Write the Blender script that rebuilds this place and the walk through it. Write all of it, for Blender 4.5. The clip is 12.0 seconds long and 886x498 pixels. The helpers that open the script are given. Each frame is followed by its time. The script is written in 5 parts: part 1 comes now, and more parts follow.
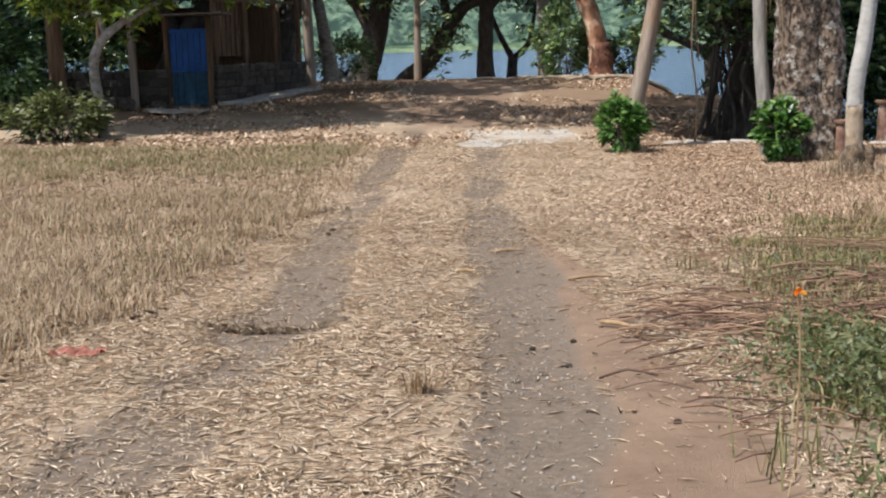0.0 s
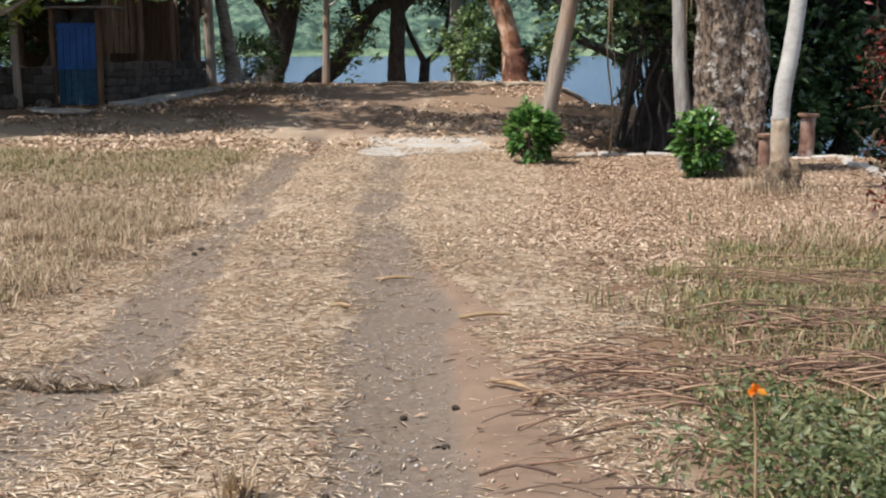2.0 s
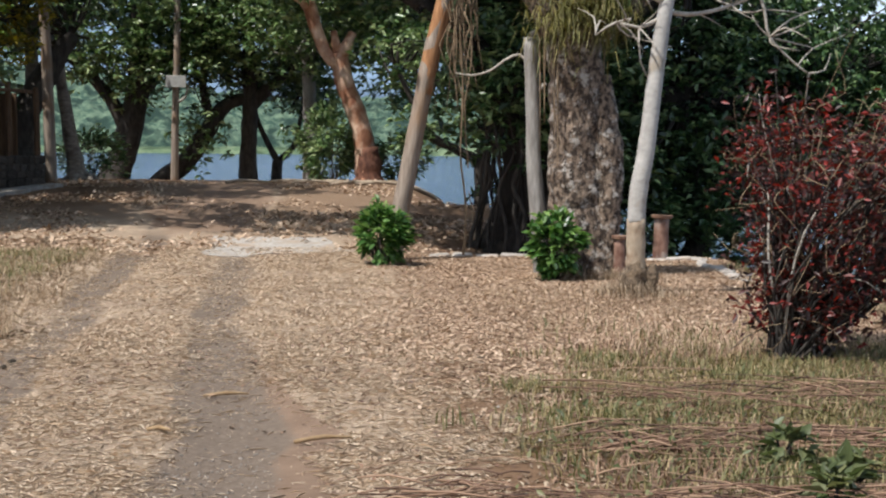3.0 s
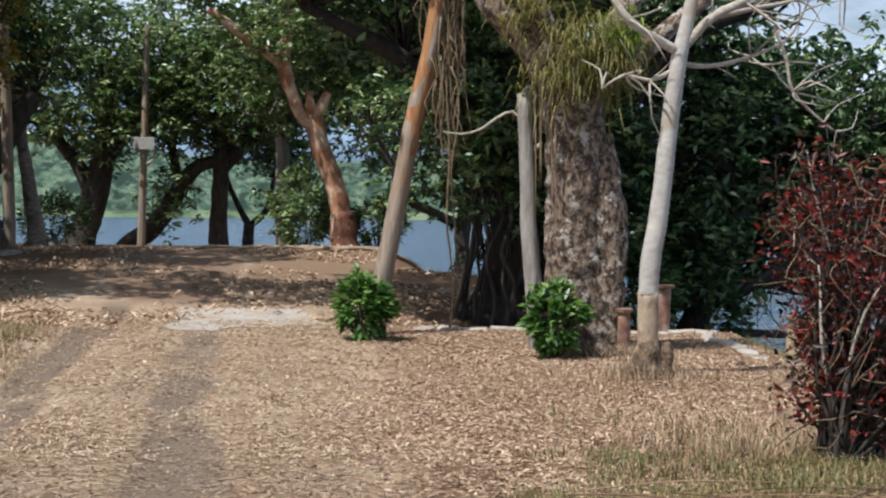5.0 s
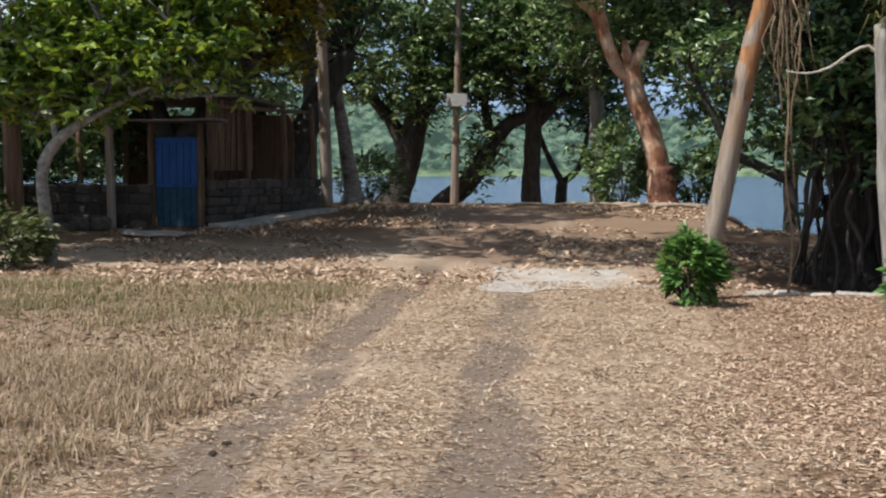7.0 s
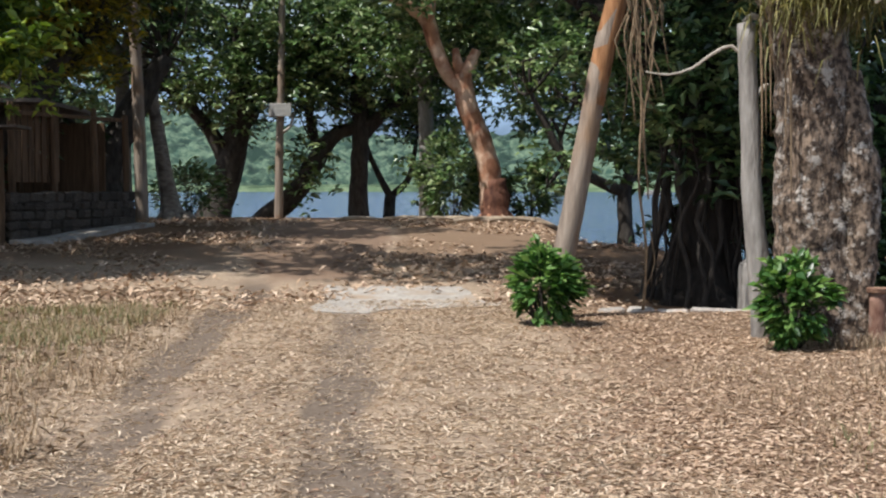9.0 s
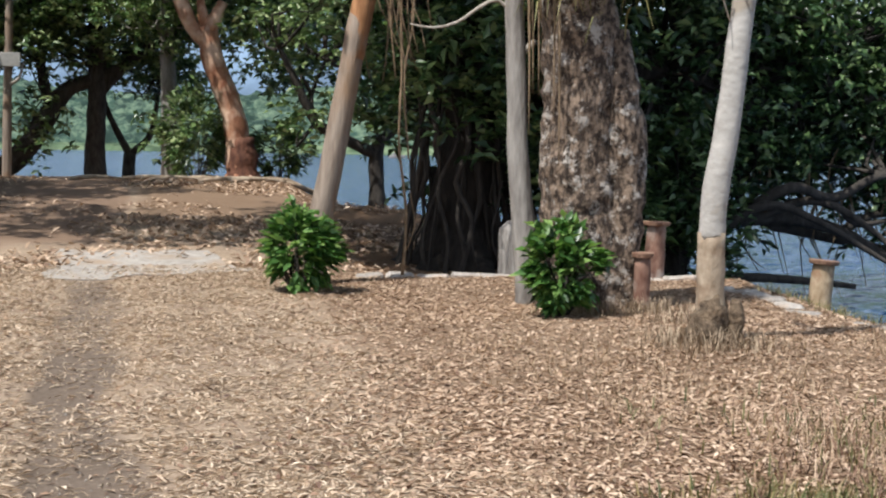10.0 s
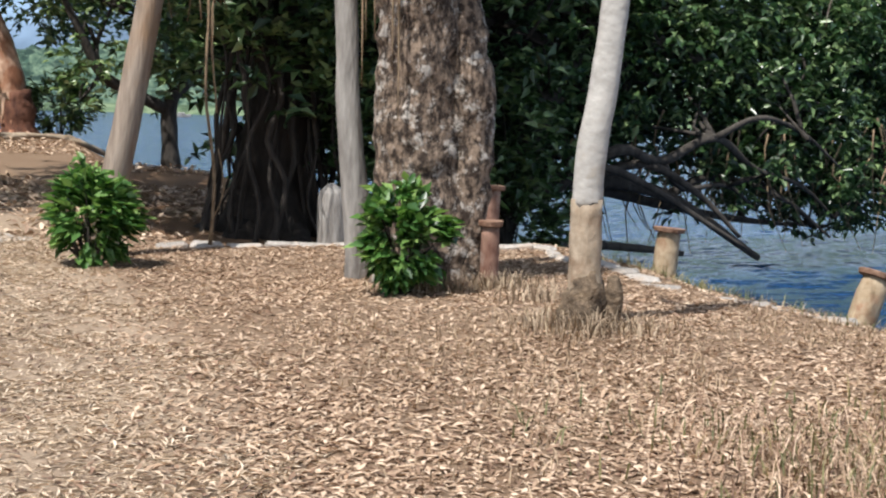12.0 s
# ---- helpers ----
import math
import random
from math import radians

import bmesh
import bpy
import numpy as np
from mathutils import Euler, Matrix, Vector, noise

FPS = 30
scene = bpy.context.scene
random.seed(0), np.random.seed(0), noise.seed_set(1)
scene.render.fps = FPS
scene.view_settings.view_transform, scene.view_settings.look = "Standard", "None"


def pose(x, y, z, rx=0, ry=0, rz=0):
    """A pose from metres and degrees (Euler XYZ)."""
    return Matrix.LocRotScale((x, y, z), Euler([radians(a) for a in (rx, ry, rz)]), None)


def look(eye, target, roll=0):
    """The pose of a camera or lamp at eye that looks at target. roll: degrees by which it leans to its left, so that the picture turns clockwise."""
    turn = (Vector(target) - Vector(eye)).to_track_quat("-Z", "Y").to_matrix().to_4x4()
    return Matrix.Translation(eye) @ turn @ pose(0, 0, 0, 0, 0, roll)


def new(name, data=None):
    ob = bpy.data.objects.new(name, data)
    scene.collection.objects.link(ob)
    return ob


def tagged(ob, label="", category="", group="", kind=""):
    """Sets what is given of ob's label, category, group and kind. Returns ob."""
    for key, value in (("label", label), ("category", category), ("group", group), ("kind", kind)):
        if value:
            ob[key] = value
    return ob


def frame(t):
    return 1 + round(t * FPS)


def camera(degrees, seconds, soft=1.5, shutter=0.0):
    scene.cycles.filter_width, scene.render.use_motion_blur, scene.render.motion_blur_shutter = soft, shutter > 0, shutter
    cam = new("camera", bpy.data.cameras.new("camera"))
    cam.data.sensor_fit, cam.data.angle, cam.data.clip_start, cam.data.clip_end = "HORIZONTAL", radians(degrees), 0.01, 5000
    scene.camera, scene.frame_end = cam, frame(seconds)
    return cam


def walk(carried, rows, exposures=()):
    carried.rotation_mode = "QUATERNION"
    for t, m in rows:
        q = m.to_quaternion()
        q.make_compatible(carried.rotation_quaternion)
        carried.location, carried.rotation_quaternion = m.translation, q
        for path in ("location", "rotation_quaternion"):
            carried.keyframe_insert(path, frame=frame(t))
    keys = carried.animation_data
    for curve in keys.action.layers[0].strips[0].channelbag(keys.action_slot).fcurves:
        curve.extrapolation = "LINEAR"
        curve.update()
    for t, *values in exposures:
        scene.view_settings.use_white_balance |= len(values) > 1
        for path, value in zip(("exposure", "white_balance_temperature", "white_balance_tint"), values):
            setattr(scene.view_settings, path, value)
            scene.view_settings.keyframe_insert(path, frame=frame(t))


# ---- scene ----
cam = camera(38.2, 12.0, soft=2.2)
PATH = [
    (0, (0.636, -0.877, 1.695), (0.456, 1.09, 1.382), -1.4),
    (0.5, (0.634, -0.505, 1.645), (0.369, 1.455, 1.351), -1.7),
    (1, (0.667, -0.164, 1.646), (0.435, 1.798, 1.336), -1.6),
    (1.5, (0.753, 0.217, 1.652), (0.504, 2.154, 1.223), -1.0),
    (2, (0.791, 0.565, 1.627), (0.742, 2.54, 1.321), -0.1),
    (2.5, (0.877, 0.951, 1.627), (0.911, 2.937, 1.395), 0.2),
    (3, (0.901, 1.322, 1.604), (1.075, 3.309, 1.451), 0.6),
    (3.2, (0.891, 1.474, 1.619), (1.142, 3.453, 1.477), 0.7),
    (4.8, (0.834, 2.644, 1.619), (1.09, 4.627, 1.569), 0.6),
    (5, (0.847, 2.782, 1.617), (1.064, 4.77, 1.564), 0.6),
    (5.5, (0.819, 3.1, 1.597), (1.03, 5.089, 1.557), 0.5),
    (6, (0.812, 3.481, 1.586), (0.742, 5.479, 1.519), 0.3),
    (6.5, (0.765, 3.77, 1.557), (0.532, 5.753, 1.435), 0.0),
    (6.7, (0.742, 3.895, 1.572), (0.473, 5.873, 1.443), -0.0),
    (8.3, (0.577, 5.074, 1.47), (0.363, 7.062, 1.426), -0.1),
    (8.5, (0.535, 5.184, 1.496), (0.317, 7.171, 1.429), -0.3),
    (9, (0.418, 5.453, 1.492), (0.433, 7.451, 1.395), 0.0),
    (9.5, (0.39, 5.876, 1.459), (0.599, 7.861, 1.333), 0.4),
    (10, (0.365, 6.276, 1.452), (0.776, 8.227, 1.299), 0.9),
    (10.5, (0.316, 6.619, 1.455), (0.847, 8.54, 1.284), 1.2),
    (11, (0.365, 7.001, 1.419), (0.953, 8.906, 1.263), 1.5),
    (11.5, (0.385, 7.449, 1.391), (1.146, 9.288, 1.195), 1.9),
    (12, (0.418, 7.81, 1.377), (1.145, 9.662, 1.172), 1.7),
]
walk(cam, [(t, look(eye, target, roll)) for t, eye, target, roll in PATH], [(0, 0.38), (0.5, 0.24), (1.0, 0.26), (1.5, 0.46), (2.0, 0.44), (3.0, 0.22), (5, 0.17), (6.5, 0.24), (9, 0.22), (10.5, 0.28), (12, 0.38)])

# ---- world, sun ----
SUN_EL, SUN_AZ = 60.0, 236.0   # height; compass angle from +y clockwise
world = bpy.data.worlds.new("world")
scene.world = world
world.use_nodes = True
wn = world.node_tree
sky = wn.nodes.new("ShaderNodeTexSky")
sky.sky_type = "NISHITA"
sky.sun_disc = False
sky.sun_elevation = radians(SUN_EL)
sky.sun_rotation = radians(SUN_AZ)
sky.dust_density = 2.0
bg = wn.nodes["Background"]
bg.inputs["Strength"].default_value = 0.086
# thin fair-weather clouds over the clear sky
sky_tc = wn.nodes.new("ShaderNodeTexCoord")
sky_mp = wn.nodes.new("ShaderNodeMapping")
sky_mp.inputs["Scale"].default_value = (1.0, 1.0, 2.6)
wn.links.new(sky_tc.outputs["Generated"], sky_mp.inputs[0])
cloud = wn.nodes.new("ShaderNodeTexNoise")
cloud.inputs["Scale"].default_value, cloud.inputs["Detail"].default_value, cloud.inputs["Roughness"].default_value = 3.2, 7, 0.6
wn.links.new(sky_mp.outputs[0], cloud.inputs["Vector"])
cover = wn.nodes.new("ShaderNodeMapRange")
cover.inputs[1].default_value, cover.inputs[2].default_value, cover.inputs[4].default_value = 0.46, 0.66, 0.8
# the cloud sheets close up towards the horizon
sky_sep = wn.nodes.new("ShaderNodeSeparateXYZ")
wn.links.new(sky_tc.outputs["Generated"], sky_sep.inputs[0])
lowsky = wn.nodes.new("ShaderNodeMapRange")
lowsky.inputs[1].default_value, lowsky.inputs[2].default_value = 0.0, 0.45
lowsky.inputs[3].default_value, lowsky.inputs[4].default_value = 0.15, 0.0
wn.links.new(sky_sep.outputs["Z"], lowsky.inputs[0])
cloud_sum = wn.nodes.new("ShaderNodeMath")
wn.links.new(cloud.outputs[0], cloud_sum.inputs[0])
wn.links.new(lowsky.outputs[0], cloud_sum.inputs[1])
wn.links.new(cloud_sum.outputs[0], cover.inputs[0])
sky_mix = wn.nodes.new("ShaderNodeMix")
sky_mix.data_type = "RGBA"
wn.links.new(cover.outputs[0], sky_mix.inputs[0])
wn.links.new(sky.outputs[0], sky_mix.inputs[6])
sky_mix.inputs[7].default_value = (9.6, 11.6, 14.6, 1)
wn.links.new(sky_mix.outputs[2], bg.inputs["Color"])
sun_data = bpy.data.lights.new("sun", "SUN")
sun_data.energy, sun_data.angle, sun_data.color = 5.0, radians(0.55), (1.0, 0.97, 0.935)
sun = new("sun", sun_data)
_a, _e = radians(SUN_AZ), radians(SUN_EL)
sun.matrix_world = look((math.sin(_a) * math.cos(_e) * 90, math.cos(_a) * math.cos(_e) * 90, math.sin(_e) * 90), (0, 0, 0))
rng = np.random.default_rng(7)

# ---- materials ----


def mat(name, dark, light, scale=6.0, rough=0.85, bump=0.4, stretch=(1, 1, 1), third=None, tscale=1.3, tspan=(0.5, 0.68),
        island=0.0, metal=0.0, objvar=0.0, fine=1.0, patch_low=0.0, span=(0.32, 0.68)):
    """Surface with fine grain between two colours and broad patches of a third one."""
    m = bpy.data.materials.new(name)
    m.use_nodes = True
    nt = m.node_tree
    L, N = nt.links.new, nt.nodes.new
    b = nt.nodes["Principled BSDF"]
    tc = N("ShaderNodeTexCoord")
    mp = N("ShaderNodeMapping")
    mp.inputs["Scale"].default_value = stretch
    L(tc.outputs["Object"], mp.inputs["Vector"])
    n1 = N("ShaderNodeTexNoise")
    n1.inputs["Scale"].default_value, n1.inputs["Detail"].default_value, n1.inputs["Roughness"].default_value = scale, 6, 0.65
    L(mp.outputs[0], n1.inputs["Vector"])
    r = N("ShaderNodeValToRGB")
    r.color_ramp.elements[0].position, r.color_ramp.elements[1].position = span
    r.color_ramp.elements[0].color, r.color_ramp.elements[1].color = (*dark, 1), (*light, 1)
    L(n1.outputs[0], r.inputs[0])
    out = r.outputs[0]
    if third:
        n2 = N("ShaderNodeTexNoise")
        n2.inputs["Scale"].default_value, n2.inputs["Detail"].default_value, n2.inputs["Roughness"].default_value = tscale, 8, 0.5 + patch_low * 0.35
        L(tc.outputs["Object"], n2.inputs["Vector"])
        mr = N("ShaderNodeMapRange")
        mr.inputs[1].default_value, mr.inputs[2].default_value = tspan
        L(n2.outputs[0], mr.inputs[0])
        mx = N("ShaderNodeMix")
        mx.data_type = "RGBA"
        L(mr.outputs[0], mx.inputs[0])
        L(out, mx.inputs[6])
        mx.inputs[7].default_value = (*third, 1)
        out = mx.outputs[2]
    if island or objvar:
        src = N("ShaderNodeNewGeometry").outputs["Random Per Island"] if island else N("ShaderNodeObjectInfo").outputs["Random"]
        k = island or objvar
        mr = N("ShaderNodeMapRange")
        mr.inputs[3].default_value, mr.inputs[4].default_value = 1 - k, 1 + k
        L(src, mr.inputs[0])
        hs = N("ShaderNodeHueSaturation")
        L(out, hs.inputs["Color"])
        L(mr.outputs[0], hs.inputs["Value"])
        out = hs.outputs[0]
    L(out, b.inputs["Base Color"])
    b.inputs["Roughness"].default_value = rough
    b.inputs["Metallic"].default_value = metal
    b.inputs["Specular IOR Level"].default_value = 0.3
    if bump:
        n3 = N("ShaderNodeTexNoise")
        n3.inputs["Scale"].default_value, n3.inputs["Detail"].default_value = scale * 2.2 * fine, 7
        L(mp.outputs[0], n3.inputs["Vector"])
        bp = N("ShaderNodeBump")
        bp.inputs["Strength"].default_value, bp.inputs["Distance"].default_value = bump, 0.03
        L(n3.outputs[0], bp.inputs["Height"])
        L(bp.outputs[0], b.inputs["Normal"])
    return m


def leafmat(name, a, b_, c, rough=0.45, trans=0.3):
    """Leaves: three colours dealt out leaf by leaf, a little light through them."""
    m = bpy.data.materials.new(name)
    m.use_nodes = True
    nt = m.node_tree
    L, N = nt.links.new, nt.nodes.new
    b = nt.nodes["Principled BSDF"]
    g = N("ShaderNodeNewGeometry")
    r = N("ShaderNodeValToRGB")
    e = r.color_ramp.elements
    e[0].color, e[1].color = (*a, 1), (*c, 1)
    mid = e.new(0.55)
    mid.color = (*b_, 1)
    L(g.outputs["Random Per Island"], r.inputs[0])
    L(r.outputs[0], b.inputs["Base Color"])
    b.inputs["Roughness"].default_value = rough
    t = N("ShaderNodeBsdfTranslucent")
    hs = N("ShaderNodeHueSaturation")
    hs.inputs["Value"].default_value, hs.inputs["Saturation"].default_value = 1.3, 1.15
    L(r.outputs[0], hs.inputs["Color"])
    L(hs.outputs[0], t.inputs["Color"])
    mx = N("ShaderNodeMixShader")
    mx.inputs[0].default_value = trans
    L(b.outputs[0], mx.inputs[1])
    L(t.outputs[0], mx.inputs[2])
    L(mx.outputs[0], nt.nodes["Material Output"].inputs["Surface"])
    return m


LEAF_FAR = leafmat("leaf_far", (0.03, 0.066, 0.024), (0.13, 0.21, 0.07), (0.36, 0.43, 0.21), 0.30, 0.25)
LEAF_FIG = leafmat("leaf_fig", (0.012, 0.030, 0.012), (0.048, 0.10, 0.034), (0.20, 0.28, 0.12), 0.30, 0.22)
LEAF_BUSH = leafmat("leaf_bush", (0.022, 0.066, 0.018), (0.085, 0.19, 0.045), (0.24, 0.36, 0.11), 0.36)
LEAF_YELLOW = leafmat("leaf_yellow", (0.04, 0.085, 0.016), (0.13, 0.20, 0.035), (0.33, 0.40, 0.075))
LEAF_GOLD = leafmat("leaf_gold", (0.06, 0.07, 0.012), (0.20, 0.17, 0.025), (0.44, 0.33, 0.04))
LEAF_RED = leafmat("leaf_red", (0.016, 0.010, 0.008), (0.06, 0.018, 0.014), (0.27, 0.034, 0.026))
LEAF_EPI = leafmat("leaf_epiphyte", (0.07, 0.065, 0.022), (0.16, 0.16, 0.045), (0.32, 0.27, 0.11), 0.6)
GRASS_DRY = leafmat("grass_dry", (0.14, 0.095, 0.058), (0.32, 0.23, 0.145), (0.55, 0.43, 0.295), 0.7)
GRASS_MIX = leafmat("grass_mix", (0.06, 0.085, 0.027), (0.18, 0.175, 0.07), (0.40, 0.31, 0.17), 0.65)
GRASS_OLIVE = leafmat("grass_olive", (0.05, 0.05, 0.018), (0.16, 0.135, 0.05), (0.36, 0.28, 0.13), 0.65)
WEED = leafmat("weed_leaf", (0.045, 0.06, 0.02), (0.095, 0.12, 0.042), (0.20, 0.20, 0.09), 0.5)
STRAW = leafmat("straw", (0.36, 0.265, 0.182), (0.58, 0.455, 0.33), (0.82, 0.68, 0.52), 0.75, 0.12)
STRAW_DULL = leafmat("straw_dull", (0.16, 0.11, 0.072), (0.30, 0.225, 0.15), (0.50, 0.40, 0.28), 0.75, 0.12)
LITTER = leafmat("leaf_litter", (0.20, 0.122, 0.078), (0.44, 0.31, 0.207), (0.70, 0.54, 0.40), 0.7, 0.12)
STALK = leafmat("stalk", (0.06, 0.031, 0.02), (0.18, 0.10, 0.062), (0.37, 0.24, 0.15), 0.75, 0.0)
BARK_BIG = mat("bark_big", (0.04, 0.028, 0.021), (0.25, 0.185, 0.135), 15, 0.92, 1.0, (1, 1, 0.6), (0.42, 0.385, 0.34), 6.0, (0.535, 0.60), patch_low=0.8, span=(0.44, 0.60))
BARK_PALE = mat("bark_pale", (0.30, 0.285, 0.26), (0.46, 0.44, 0.405), 9, 0.85, 0.3, (0.8, 0.8, 1.2), (0.31, 0.27, 0.215), 3.5, (0.58, 0.68))
BARK_OCHRE = mat("bark_ochre", (0.22, 0.14, 0.07), (0.40, 0.28, 0.16), 10, 0.9, 0.6, (1, 1, 0.5), (0.13, 0.08, 0.05), 4)
BARK_TAN = mat("bark_tan", (0.25, 0.19, 0.13), (0.41, 0.335, 0.25), 11, 0.9, 0.5, (1, 1, 0.6), (0.20, 0.125, 0.075), 5, (0.52, 0.7))
BARK_CUT = mat("bark_ringed", (0.12, 0.10, 0.08), (0.33, 0.29, 0.245), 9, 0.92, 0.8, (0.6, 0.6, 1.8), (0.09, 0.07, 0.055), 2.2, (0.52, 0.66))
BARK_RUSSET = mat("bark_russet", (0.19, 0.085, 0.035), (0.40, 0.21, 0.10), 13, 0.9, 0.6, (1, 1, 0.12), (0.28, 0.21, 0.15), 2.2, (0.55, 0.68))
BARK_GREY = mat("bark_grey", (0.17, 0.155, 0.14), (0.36, 0.34, 0.31), 12, 0.9, 0.7, (1, 1, 0.2))
BARK_DARK = mat("bark_dark", (0.02, 0.017, 0.014), (0.075, 0.065, 0.055), 8, 0.9, 0.8, (1, 1, 0.4))
# fig bark and fig roots are near black: crown shade is in their colour
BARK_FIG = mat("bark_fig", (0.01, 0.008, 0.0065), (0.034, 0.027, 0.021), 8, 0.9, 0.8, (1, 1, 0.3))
BARK_ROOTPALE = mat("bark_mottled", (0.08, 0.07, 0.055), (0.30, 0.28, 0.25), 9, 0.9, 0.5)
BARK_STUMP = mat("bark_stump", (0.05, 0.036, 0.025), (0.22, 0.16, 0.105), 16, 0.95, 1.0)
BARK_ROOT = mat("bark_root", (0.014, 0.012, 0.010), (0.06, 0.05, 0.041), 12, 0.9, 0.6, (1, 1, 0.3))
BARK_RED = mat("bark_red", (0.20, 0.075, 0.04), (0.47, 0.25, 0.15), 5, 0.7, 0.5, (1, 1, 0.4), (0.62, 0.43, 0.31), 2.0, (0.48, 0.62))
BARK_REDDARK = mat("bark_red_dark", (0.06, 0.025, 0.018), (0.20, 0.09, 0.055), 7, 0.85, 0.8, (1, 1, 0.5))
WOOD_POST = mat("weathered_wood", (0.17, 0.13, 0.10), (0.34, 0.28, 0.225), 16, 0.9, 0.6, (1, 1, 0.07), (0.25, 0.15, 0.08), 1.2)
WOOD_BROWN = mat("brown_wood", (0.07, 0.042, 0.025), (0.18, 0.11, 0.065), 14, 0.85, 0.5, (1, 1, 0.1))
TWIG = mat("twig", (0.26, 0.23, 0.19), (0.46, 0.42, 0.36), 20, 0.9, 0.2)
VINE = mat("vine", (0.13, 0.09, 0.055), (0.29, 0.21, 0.13), 18, 0.9, 0.3)
CONCRETE = mat("concrete", (0.26, 0.235, 0.205), (0.45, 0.41, 0.365), 9, 0.9, 0.3, (1, 1, 1), (0.33, 0.25, 0.18), 1.7, (0.5, 0.66))
STONE = mat("kerb_stone", (0.27, 0.24, 0.21), (0.50, 0.46, 0.41), 12, 0.9, 0.6, (1, 1, 1), (0.30, 0.20, 0.13), 3, (0.52, 0.7), objvar=0.25)
WALLSTONE = mat("wall_stone", (0.035, 0.03, 0.026), (0.12, 0.10, 0.085), 9, 0.95, 0.8, objvar=0.4)
MORTAR = mat("mortar", (0.03, 0.026, 0.022), (0.075, 0.065, 0.055), 14, 0.95, 0.6)
RUST = mat("rusted_paint", (0.13, 0.06, 0.042), (0.31, 0.19, 0.14), 9, 0.8, 0.5, (1, 1, 0.5), (0.42, 0.36, 0.31), 4, (0.5, 0.66))
RUSTCAP = mat("rust_cap", (0.14, 0.07, 0.045), (0.30, 0.19, 0.13), 14, 0.8, 0.4)
POST_OCHRE = mat("ochre_post", (0.27, 0.19, 0.11), (0.45, 0.36, 0.25), 9, 0.85, 0.5, (1, 1, 0.6), (0.24, 0.11, 0.06), 5)
BLUE = mat("blue_paint", (0.008, 0.045, 0.16), (0.015, 0.09, 0.30), 6, 0.6, 0.15, (1, 1, 0.3))
BLUE_DARK = mat("darker_blue", (0.012, 0.035, 0.06), (0.025, 0.08, 0.13), 8, 0.8, 0.2)
SHEET = mat("grey_sheet", (0.26, 0.25, 0.235), (0.46, 0.44, 0.41), 4, 0.7, 0.15, (1, 1, 1), (0.22, 0.17, 0.12), 2.2)
TIN = mat("old_tin", (0.10, 0.08, 0.07), (0.24, 0.20, 0.17), 7, 0.6, 0.2, metal=0.3)
SIGNBOARD = mat("sign_board", (0.30, 0.30, 0.28), (0.46, 0.45, 0.42), 6, 0.7, 0.1)
GRAVEL = mat("gravel", (0.14, 0.12, 0.10), (0.36, 0.32, 0.28), 9, 0.9, 0.2, island=0.45)
DUNG = mat("dark_lump", (0.02, 0.016, 0.012), (0.06, 0.045, 0.03), 30, 0.95, 0.6)
RAG = mat("red_rag", (0.17, 0.05, 0.036), (0.33, 0.14, 0.10), 20, 0.9, 0.4)
PETAL = leafmat("orange_petal", (0.6, 0.12, 0.01), (0.75, 0.22, 0.015), (0.8, 0.33, 0.03), 0.5)

# ---- number fields for land and scatter ----


def vnoise(x, y, seed=0):
    """Smooth lattice noise, 0 to 1, on arrays."""
    xi, yi = np.floor(x).astype(np.int64), np.floor(y).astype(np.int64)
    fx, fy = x - xi, y - yi
    fx, fy = fx * fx * (3 - 2 * fx), fy * fy * (3 - 2 * fy)

    def hsh(a, b):
        v = (a * 374761393 + b * 668265263 + seed * 974634777) & 0x7FFFFFFF
        v = ((v ^ (v >> 13)) * 1274126177) & 0x7FFFFFFF
        return ((v ^ (v >> 16)) & 0xFFFF) / 65535.0
    a = hsh(xi, yi) * (1 - fx) + hsh(xi + 1, yi) * fx
    b = hsh(xi, yi + 1) * (1 - fx) + hsh(xi + 1, yi + 1) * fx
    return a * (1 - fy) + b * fy


def fbm(x, y, seed=0, octs=4):
    s, a = 0, 0.5
    for k in range(octs):
        s = s + a * vnoise(x * 2 ** k, y * 2 ** k, seed + k)
        a *= 0.5
    return s / (1 - 0.5 ** octs)


def smooth(a, b, v):
    t = np.clip((v - a) / (b - a), 0, 1)
    return t * t * (3 - 2 * t)


SHORE = [(-900, -900), (60, -900), (14, -40), (9.2, -5), (7.6, 8), (6.9, 13), (6.5, 16), (6.5, 18), (6.9, 20), (6.3, 22), (5.6, 26),
         (4.7, 30), (3.0, 30.8), (2.9, 34), (3.2, 38), (1.2, 44), (-3, 47), (-12, 49), (-60, 60), (-900, 160)]


def shore_dist(x, y):
    """Distance to the shoreline, positive on land."""
    d = np.full(np.shape(x), 1e9)
    inside = np.zeros(np.shape(x), bool)
    n = len(SHORE)
    for i in range(n):
        (ax, ay), (bx, by) = SHORE[i], SHORE[(i + 1) % n]
        ex, ey = bx - ax, by - ay
        t = np.clip(((x - ax) * ex + (y - ay) * ey) / (ex * ex + ey * ey), 0, 1)
        d = np.minimum(d, np.hypot(x - ax - t * ex, y - ay - t * ey))
        if ay != by:
            inside ^= ((ay > y) != (by > y)) & (x < (bx - ax) * (y - ay) / (by - ay) + ax)
    return np.where(inside, d, -d)


def rut_left(y):
    return np.interp(y, [-5, 3.3, 6, 7.5, 12, 16, 20, 24], [-0.95, -1.0, -1.1, -1.12, -1.55, -1.75, -2.0, -2.1])


def rut_right(y):
    return np.interp(y, [-5, 3.7, 6.5, 11.5, 13.5, 19, 21], [0.55, 0.5, 0.4, 0.08, -0.15, -0.4, -0.6])


